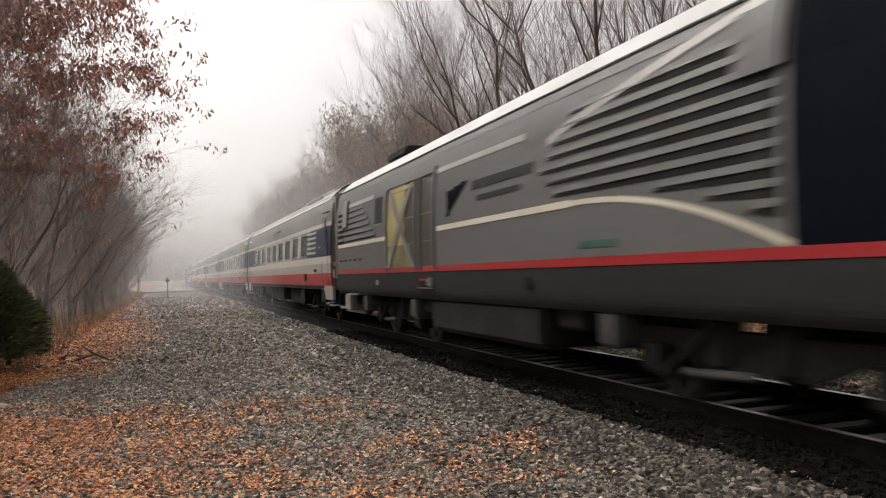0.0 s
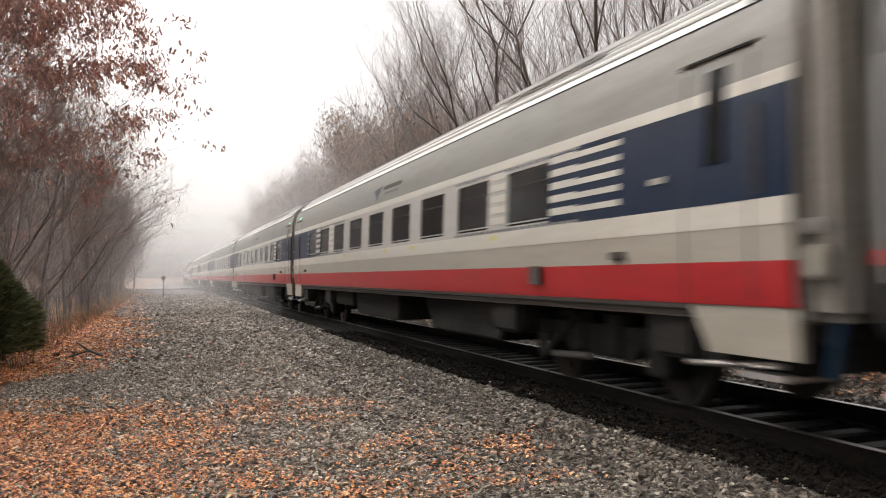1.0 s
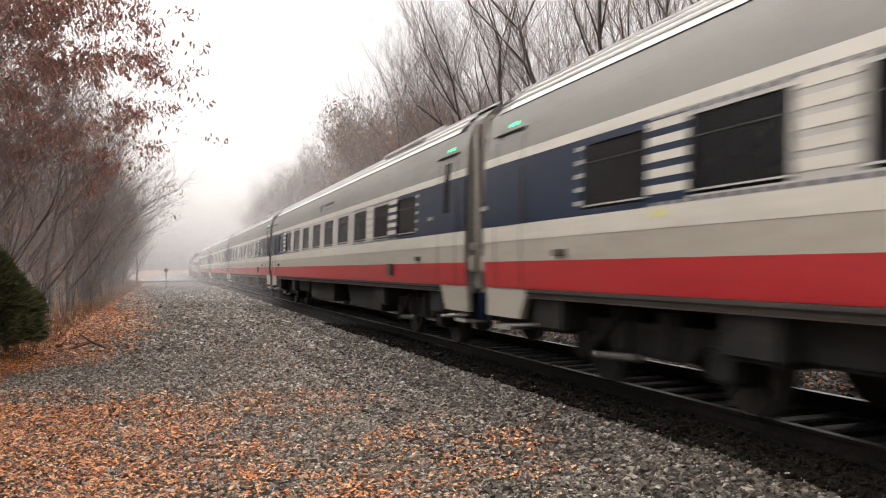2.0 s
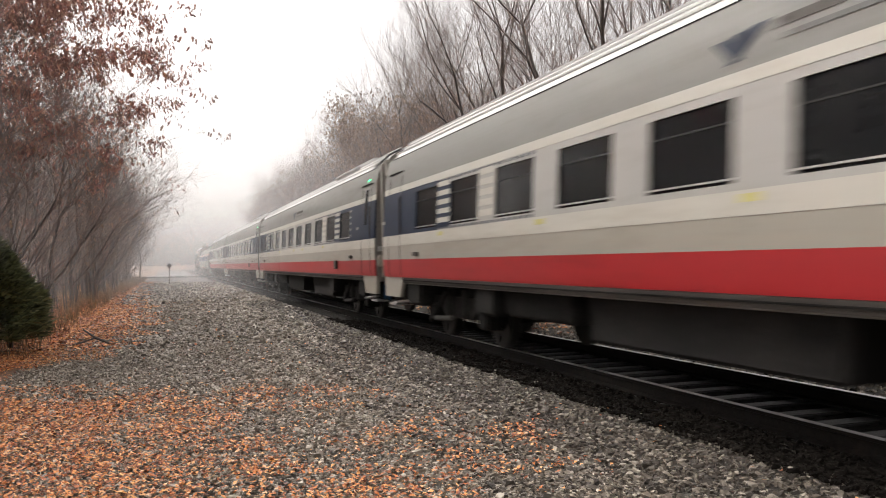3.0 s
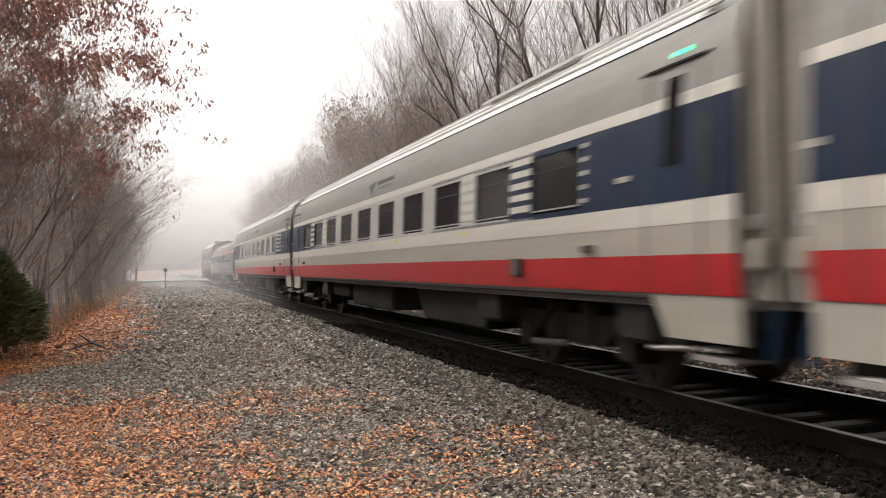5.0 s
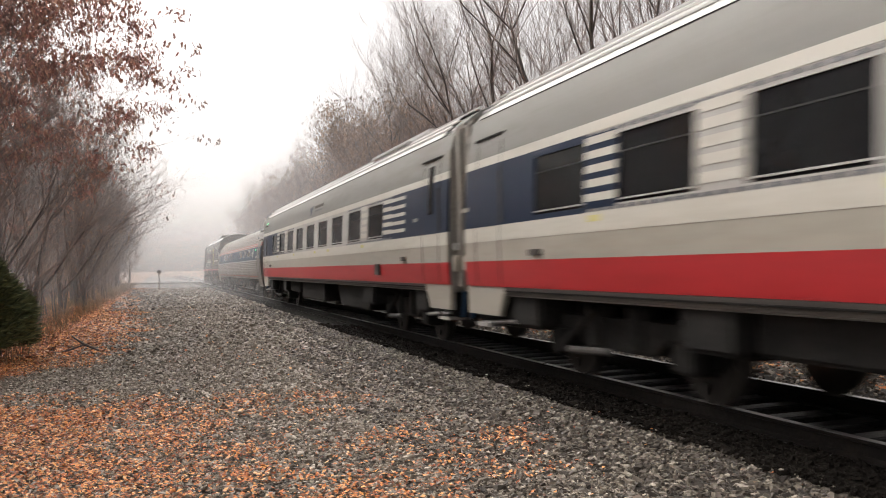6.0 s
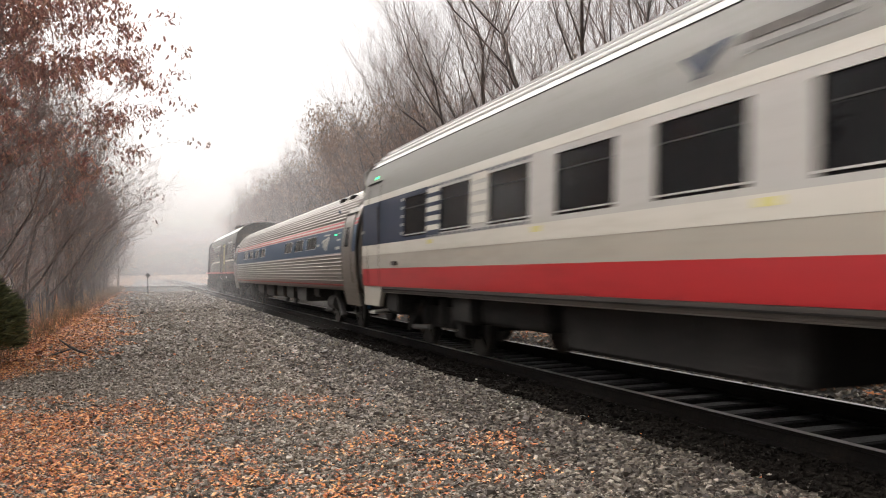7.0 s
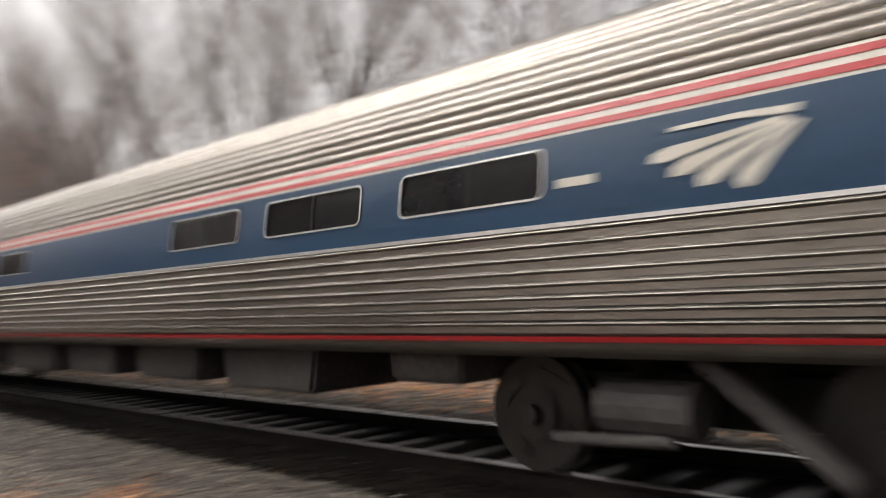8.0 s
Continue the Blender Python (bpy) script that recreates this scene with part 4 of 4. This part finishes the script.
def tree(seed, height, r, depth, lean=(0, 0), leaves=0, leaf_size=0.14, leaf_mat="leaf", up=0.05, spread=0.75, trunk=0.35, label="", cat="tree", cluster=0.25, kids=3, stems=1, clumps=9, dense=False):
    rnd = random.Random(seed)
    top = new("tree")
    thick, thin, tips = ([], []), ([], []), []
    for k in range(stems):
        d = Vector((lean[0] + rnd.uniform(-0.08, 0.08) * stems, lean[1] + rnd.uniform(-0.08, 0.08) * stems, 1)).normalized()
        p = Vector((rnd.uniform(-0.1, 0.1) * (stems - 1), rnd.uniform(-0.1, 0.1) * (stems - 1), -0.15))
        h = height * trunk
        rr = r
        for i in range(4):
            q = p + d * h / 4
            tube(*thick, p, q, rr * (1.25 if i == 0 else 1), rr * 0.93, 8)
            p, rr = q, rr * 0.93
            d = (d + Vector((rnd.uniform(-0.07, 0.07), rnd.uniform(-0.07, 0.07), 0))).normalized()
        grow(rnd, thick, thin, tips, p, d, height * 0.30, rr * 0.9, depth, up, spread, kids, dense)
        for _ in range(2):
            side = Vector((rnd.uniform(-1, 1), rnd.uniform(-1, 1), 0.5)).normalized()
            grow(rnd, thick, thin, tips, p - d * h * rnd.uniform(0, 0.3), (d * 0.6 + side).normalized(), height * 0.26, rr * 0.6, depth - 1, up, spread, kids, dense)
    me = mesh_of("trunk", *thick, M["bark"], True)
    t = new("trunk", me)
    t.parent = top
    if thin[0]:
        c = new("twig_mass", mesh_of("twig_mass", *thin, M["twig"]))
        c.parent = top
    if leaves:
        lv, lf = [], []
        leaf_quads(rnd, tips, leaves, leaf_size, 1.1, lv, lf, cluster, clumps)
        c = new("crown", mesh_of("crown", lv, lf, M[leaf_mat]))
        c.parent = top
    return tagged(top, label, cat)


def planted(src, spots, group):
    """Copies of trees at (x, y, turn, scale)."""
    for i, (x, y, a, s) in enumerate(spots):
        ob = src[i % len(src)]
        c = copy_thing(ob, pose(x, y, ground_height(x, y), 0, 0, a))
        c.scale = (s, s, s)
        tagged(c, group=group)


rnd = random.Random(5)
BARE = [tree(11 + k, 17, 0.15, 4, up=0.075, spread=0.62, trunk=0.2, label="tall bare grey tree in winter", kids=3, dense=True) for k in range(3)]
OAK = [tree(31 + k, 10.5, 0.075, 4, lean=(0.06, 0), leaves=3600, leaf_size=0.105, up=0.03, spread=1.0, trunk=0.1, label="oak with hanging red-brown dry leaves", cluster=0.15, clumps=70, kids=3, dense=True) for k in range(3)]
THICKET = [tree(51 + k, 6, 0.025, 3, leaves=140, leaf_size=0.08, leaf_mat="leaf_pale", up=0.0, spread=1.0, trunk=0.2, label="thin bare sapling with a few tan leaves", stems=2, kids=3) for k in range(3)]
FAR = [tree(91 + k, 16, 0.2, 3, leaves=200, leaf_size=0.2, leaf_mat="leaf_pale", up=0.07, spread=0.7, trunk=0.2, label="distant bare tree in the mist", kids=4, cluster=0.5, stems=2) for k in range(3)]
TAN = [tree(71 + k, 12, 0.09, 4, leaves=2600, leaf_size=0.15, leaf_mat="leaf_pale", up=0.09, spread=0.62, trunk=0.15, label="slender tree with sparse tan leaves", cluster=0.2, clumps=25, stems=2) for k in range(2)]
HAZEL = [tree(131 + k, 10.5, 0.07, 4, lean=(0.06, 0), leaves=160, leaf_size=0.09, up=0.03, spread=1.0, trunk=0.1, label="low-branched tree, bare but for a few dry leaves", cluster=0.12, clumps=200, kids=3, dense=True) for k in range(2)]
left_oaks = [(-4.1, 12.2, 20, 1.1), (-4.0, 15, -30, 1.2), (-5.0, 17.5, 15, 1.35), (-3.4, 20.5, -10, 1.2), (-5.9, 14, 40, 1.4), (-3.4, 26, 10, 1.2), (-6.0, 20, -40, 1.6), (-4.9, 29, -20, 1.5), (-4.5, 23.5, 25, 1.4), (-6.8, 25, 5, 1.7), (-4.2, 17.8, 160, 1.1)]
left_hazels = [(-3.2, 32, 30, 1.3), (-3.0, 39, 0, 1.35), (-3.1, 47, 30, 1.35), (-3.2, 56, -25, 1.4), (-4.6, 35, 70, 1.5), (-3.4, 23, 140, 0.95), (-5.2, 43, 200, 1.5), (-3.9, 18.2, 80, 0.8)]
left_thicket = [(-2.7 - 5.5 * rnd.random(), 14.5 + i * 0.5 + rnd.random(), rnd.uniform(0, 360), rnd.uniform(0.6, 1.3)) for i in range(140)]
left_bare = [(-4.6 - 7 * rnd.random(), 15 + i * 2.2, rnd.uniform(0, 360), rnd.uniform(0.45, 0.7)) for i in range(9)]
left_far = [(-3.2 - 9 * rnd.random() ** 1.5, 40 + i * 1.7, rnd.uniform(0, 360), rnd.uniform(0.6, 0.9)) for i in range(50)]
right_far = [(13.0 + 12 * rnd.random() ** 1.5, 52 + i * 1.8, rnd.uniform(0, 360), rnd.uniform(0.95, 1.15)) for i in range(50)]
right_bare = [(12.6 + 4.0 * rnd.random(), 18 + i * 2.3, rnd.uniform(0, 360), rnd.uniform(1.0, 1.2)) for i in range(13)]
right_thicket = [(11 + 5 * rnd.random(), 8 + i * 2.4 + rnd.random(), rnd.uniform(0, 360), rnd.uniform(0.8, 1.3)) for i in range(30)]
right_bare += [(13 + 8 * rnd.random(), 2 + i * 2.0, rnd.uniform(0, 360), rnd.uniform(0.9, 1.15)) for i in range(9)]
right_bare += [(12.7, 43.5, 60, 1.15)]
right_tan = [(12.2, 46, 30, 1.2), (13.8, 52, 160, 1.2), (16.0, 60, 290, 1.2), (12.5, 41, 200, 1.1), (13.5, 48, 20, 1.3), (13.8, 55, 120, 1.2)]
planted(OAK, left_oaks, "oaks at the wood's edge")
planted(HAZEL, left_hazels, "bare trees of the wood")
planted(THICKET, left_thicket + right_thicket, "saplings along the line")
planted(BARE, left_bare + right_bare, "bare trees of the wood")
planted(FAR, left_far + right_far, "bare trees of the wood")
planted(TAN, right_tan, "tan-leaved trees by the line")
for ob in BARE + OAK + HAZEL + THICKET + TAN + FAR:
    for o in (*ob.children_recursive, ob):
        bpy.data.objects.remove(o)


def evergreen(x, y, h, r):
    """A dense dark bush of many short needle sprays on a stem."""
    rn = random.Random(9)
    top = new("evergreen_shrub")
    v, f = [], []
    tube(v, f, Vector((0, 0, -0.1)), Vector((0, 0, h * 0.8)), 0.06, 0.02, 6)
    t = new("trunk", mesh_of("trunk", v, f, M["bark"]))
    t.parent = top
    v, f = [], []
    for _ in range(22000):
        u = rn.random() ** 0.8
        z = 0.22 + u * h
        a = rn.uniform(0, 2 * math.pi)
        lump = 1 + 0.2 * math.sin(3 * a + 5 * u) + 0.16 * math.sin(7 * a - 9 * u)
        rad = r * min(1, 0.75 + u) * max(0.0, 1.02 - u) ** 0.45 * (0.5 + 0.5 * rn.random() ** 0.5) * lump
        p = Vector((math.cos(a) * rad, math.sin(a) * rad, z))
        d = Vector((math.cos(a), math.sin(a), rn.uniform(-0.2, 0.9))).normalized()
        side = d.cross(Vector((rn.uniform(-1, 1), rn.uniform(-1, 1), rn.uniform(-1, 1)))).normalized()
        ln = rn.uniform(0.07, 0.2) * (1.6 if rn.random() < 0.06 else 1)
        k = len(v)
        v += [p - side * 0.02, p + side * 0.02, p + d * ln]
        f.append((k, k + 1, k + 2))
    c = new("crown", mesh_of("crown", v, f, M["needle"]))
    c.parent = top
    top.location = (x, y, ground_height(x, y))
    tagged(top, "dense dark green evergreen shrub by the wood", "shrub")


evergreen(-3.05, 16.0, 1.75, 1.0)
evergreen(-4.2, 15.0, 1.9, 1.1)


# ---- loose cover on the ground ----
def stones(name, areas, seed, label, material="stone", lift=0.0):
    """Angular stones over rectangles (x0, x1, y0, y1, count, size)."""
    rg = np.random.RandomState(seed)
    base = np.array([(-1, -0.8, -0.5), (1, -0.8, -0.5), (1, 0.8, -0.5), (-1, 0.8, -0.5), (-0.72, -0.55, 0.75), (0.72, -0.55, 0.75), (0.72, 0.55, 0.75), (-0.72, 0.55, 0.75)], float) * 0.78
    fc = np.array([(0, 1, 5), (0, 5, 4), (1, 2, 6), (1, 6, 5), (2, 3, 7), (2, 7, 6), (3, 0, 4), (3, 4, 7), (4, 5, 6), (4, 6, 7)])
    V, F, k = [], [], 0
    for x0, x1, y0, y1, n, size in areas:
        x, y = rg.uniform(x0, x1, n), rg.uniform(y0, y1, n)
        g = np.array([ground_height(a, b) for a, b in zip(x, y)])
        sc = size * np.exp(rg.normal(0, 0.33, n))[:, None, None] * rg.uniform(0.55, 1.25, (n, 1, 3)) * np.array([1, 1, 0.62])
        p = (base + rg.uniform(-0.32, 0.32, (n, 8, 3))) * sc
        a = rg.uniform(0, 2 * np.pi, n)
        tl = rg.uniform(-0.5, 0.5, n)[:, None]
        c, s_ = np.cos(a)[:, None], np.sin(a)[:, None]
        px, py, pz = p[..., 0], p[..., 1], p[..., 2] + tl * p[..., 0]
        q = np.stack([px * c - py * s_ + x[:, None], px * s_ + py * c + y[:, None], pz + g[:, None] + lift + size * rg.uniform(0.0, 0.5, n)[:, None]], -1)
        V.append(q.reshape(-1, 3))
        F.append((fc[None] + (k + 8 * np.arange(n))[:, None, None]).reshape(-1, 3))
        k += 8 * n
    ob = new(name, mesh_of(name, np.concatenate(V).tolist(), np.concatenate(F).tolist(), M[material]))
    tagged(ob, label, "gravel", kind="stuff")


stones("ballast_stones", [(-2.0, 3.0, 2.5, 9, 42000, 0.0185), (-2.1, 3.0, 9, 16, 33000, 0.022), (-2.0, 3.4, 16, 34, 23000, 0.036), (-1.9, 4.3, 34, 75, 11000, 0.07), (-2.0, 3.0, -8, 2.5, 14000, 0.03),
                          (7.1, 11.5, 0, 24, 16000, 0.035)], 3, "crushed grey ballast stones, damp, some pale")
# a darker set of stones stands in for the shade beside the train
stones("trackside_stones", [(2.0, 4.6, 2.5, 9, 16500, 0.0235), (2.2, 4.5, 9, 16, 12500, 0.025), (2.8, 4.3, 16, 34, 8000, 0.036), (2.2, 4.45, -8, 2.5, 6000, 0.03), (4.2, 4.72, -4, 30, 4200, 0.022)], 8, "damp ballast stones beside the track, coloured darker for the train's shade", "stone_shaded")
stones("track_stones", [(TRACK - 1.6, TRACK + 1.6, -2, 16, 9000, 0.022)], 4, "near-black stones between the sleepers", "near_black")


stones("shoulder_stones", [(TRACK - 1.36, TRACK - 0.86, -3, 22, 5000, 0.032), (TRACK + 0.86, TRACK + 1.3, -3, 22, 2500, 0.034)], 12, "near-black stones over the sleeper ends", "near_black", 0.05)
stones("rail_side_stones", [(TRACK - 1.85, TRACK - 1.55, -3, 22, 3000, 0.027), (TRACK - 1.6, TRACK - 1.2, -3, 22, 3500, 0.024)], 13, "near-black brown stones beside the near rail", "near_black", 0.03)


def leaf_mask(x, y):
    if x > 7.6:                 # the bank beyond the line lies thick with leaves
        return min(0.85, 0.25 + 0.3 * (x - 7.6))
    n1 = 0.8 * noise.noise(Vector((x * 0.55, y * 0.45, 3))) + 0.75 * noise.noise(Vector((x * 1.5, y * 1.2, 8))) + 0.5 * noise.noise(Vector((x * 4.1, y * 3.2, 5)))
    knots = ((0, 2.1), (5.7, 2.1), (7.0, 2.6), (8.0, 2.6), (9.5, 1.9), (10.8, 0.7), (12.0, -0.5), (13.0, -1.3), (14.0, -1.3), (15, -0.6), (22, -0.1), (40, -0.5), (200, -1.1))
    for (ya, ea), (yb, eb) in zip(knots, knots[1:]):
        if y <= yb:
            edge = ea + (eb - ea) * (max(y, ya) - ya) / (yb - ya)
            break
    w = (edge - x) * (0.27 if y < 13.5 else 0.6) + 0.02 + n1 * 0.62
    if 10.0 < y < 14.0 and x < 0.9:
        w -= 0.5 * (1 - abs(y - 12) / 2) * min(1, (0.9 - x) * 2)
    return max(0.0, min(0.9, w))


def litter(name, areas, seed, label):
    rn = random.Random(seed)
    v, f = [], []
    for x0, x1, y0, y1, n, size in areas:
        for _ in range(n):
            x, y = rn.uniform(x0, x1), rn.uniform(y0, y1)
            if rn.random() > leaf_mask(x, y) ** 1.25 + 0.004:
                continue
            s = size * rn.uniform(0.6, 1.3)
            a = rn.uniform(0, 6.283)
            u = Vector((math.cos(a), math.sin(a), rn.uniform(-0.3, 0.5))) * s
            w = Vector((-math.sin(a), math.cos(a), rn.uniform(-0.4, 0.4))) * s * rn.uniform(0.4, 0.65)
            c = Vector((x, y, ground_height(x, y) + 0.02 + rn.random() * 0.03))
            up = Vector((0, 0, s * rn.uniform(-0.25, 0.35)))
            k = len(v)
            v += [c - u, c - u * 0.1 + w + up, c + u, c - u * 0.1 - w + up, c + u * 0.35 + w * 0.5, c + u * 0.35 - w * 0.5]
            f += [(k, k + 3, k + 1), (k + 1, k + 3, k + 5, k + 4), (k + 4, k + 5, k + 2)]
    ob = new(name, mesh_of(name, v, f, M["litter"]))
    tagged(ob, label, "leaves", kind="stuff")


litter("leaf_litter", [(-7, 4.3, -8, 2.5, 40000, 0.036), (-5.5, 4.3, 2.5, 9, 120000, 0.021), (-5.5, 3.5, 9, 16, 90000, 0.027), (-6.5, 1.5, 16, 36, 75000, 0.05), (-6.5, 1.5, 36, 80, 30000, 0.09), (7.6, 16, -2, 34, 26000, 0.055)], 6, "fallen orange and russet leaves, thick in drifts")


def dead_grass(areas, seed):
    rn = random.Random(seed)
    v, f = [], []
    for x0, x1, y0, y1, n, h in areas:
        for _ in range(n):
            x, y = rn.uniform(x0, x1), rn.uniform(y0, y1)
            z = ground_height(x, y) - 0.02
            hh = h * rn.uniform(0.3, 1.1)
            d = Vector((rn.uniform(-0.35, 0.35), rn.uniform(-0.35, 0.35), 1)) * hh
            a = rn.uniform(0, 6.283)
            w = Vector((math.cos(a), math.sin(a), 0)) * 0.006
            p = Vector((x, y, z))
            m = p + d * 0.55
            k = len(v)
            v += [p - w, p + w, m + w * 0.7, m - w * 0.7, p + d + Vector((d.x, d.y, -0.1 * hh)) * 0.4]
            f += [(k, k + 1, k + 2, k + 3), (k + 3, k + 2, k + 4)]
    ob = new("dead_grass", mesh_of("dead_grass", v, f, M["grass"]))
    tagged(ob, "thin dead tan grass stalks at the wood's edge", "grass", kind="stuff")


dead_grass([(-5.0, -2.2, 15, 45, 5000, 0.55), (-4.5, -2.0, 45, 95, 4000, 0.7), (10, 14, 0, 60, 6000, 0.6)], 7)

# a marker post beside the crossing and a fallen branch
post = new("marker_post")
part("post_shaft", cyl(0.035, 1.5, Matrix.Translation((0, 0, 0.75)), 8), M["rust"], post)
# the plate's shaded look is put into its near-black colour
part("sign_plate", cyl(0.2, 0.02, Matrix.Translation((0, -0.04, 1.5)) @ Matrix.Rotation(radians(90), 4, "X"), 4), M["rust"], post, "diamond-shaped sign plate seen dark, its shade put into the colour")
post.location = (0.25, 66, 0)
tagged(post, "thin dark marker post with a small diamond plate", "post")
v, f = [], []
for a, b in (((0, 0, 0.02), (0.45, 0.1, 0.16)), ((0.45, 0.1, 0.16), (0.75, -0.1, 0.04)), ((0.45, 0.1, 0.16), (0.2, 0.5, 0.3))):
    tube(v, f, Vector(a), Vector(b), 0.025, 0.015, 6)
stick = new("fallen_branch", mesh_of("fallen_branch", v, f, M["bark"]))
stick.location = (-1.75, 17.0, ground_height(-1.75, 17.0))
tagged(stick, "small bare fallen branch on the leaves", "branch")

# ---- sleepers, in reach of the eye one by one ----
tie_me = bpy.data.meshes.new("sleeper")
bm = box(-1.28, 1.28, -0.11, 0.11, -0.16, 0.0, 0.012)
bm.to_mesh(tie_me)
bm.free()
tie_me.materials.append(M["tie"])
for i in range(160):
    o = new("sleeper", tie_me)
    o.parent = track
    o.location = (TRACK + rnd.uniform(-0.03, 0.03), -6 + 0.53 * i, RAIL - 0.172 + rnd.uniform(-0.006, 0.004))
    o.rotation_euler = (0, 0, rnd.uniform(-0.012, 0.012))

# ---- the train made up, front to tail ----
GAP0 = 22.4                    # where the locomotive's rear stands at the start
TRAIN = []


def motions():
    """The whole train rolls towards the camera and past it; its wheels turn with it."""
    runs = [(0.0, 0.0), (0.5, 9.1), (1.0, 17.9), (1.5, 26.5), (3.0, 54.3), (3.5, 63.25), (4.0, 72.2), (4.5, 81.95),
            (6.0, 109.2), (6.5, 118.4), (7.0, 128.25), (7.5, 137.6), (8.0, 146.9)]
    def gone(t):
        for (ta, sa), (tb, sb) in zip(runs, runs[1:]):
            if t <= tb:
                return sa + (sb - sa) * (t - ta) / (tb - ta)
        return runs[-1][1]
    for ob, y in TRAIN:
        walk(ob, [(t, pose(TRACK, y - gone(t), RAIL + RIDE, 0, 0, 180 if ob is tail else 0)) for t, _ in runs])
    for w, y, r in WHEELS:
        walk(w, [(k / 30, pose(0, y, r, math.degrees(gone(k / 30) / r) * (-1 if w.parent.parent is tail else 1) % 360, 0, 0)) for k in range(241)])


loco = locomotive()
TRAIN.append((loco, GAP0 - 0.35 - LLEN))
UNIT = 24.7
ends, middles = coach(True), coach(False)
for k in range(5):
    c = {0: ends, 1: middles}.get(k) or copy_thing(ends if k == 4 else middles, pose(0, 0, 0))
    TRAIN.append((c, GAP0 + 0.4 + UNIT * k))
flute = fluted_car()
TRAIN.append((flute, GAP0 - 0.12 + UNIT * 5))
tail = copy_thing(loco, pose(0, 0, 0))
tagged(tail, "mid-grey diesel locomotive facing away at the train's tail")
TRAIN.append((tail, GAP0 + 0.4 + UNIT * 5 + FLEN + LLEN))
WHEELS[:] = [(o, o.location.y, o.location.z) for o in bpy.data.objects if o.name.startswith("wheelset")]
motions()
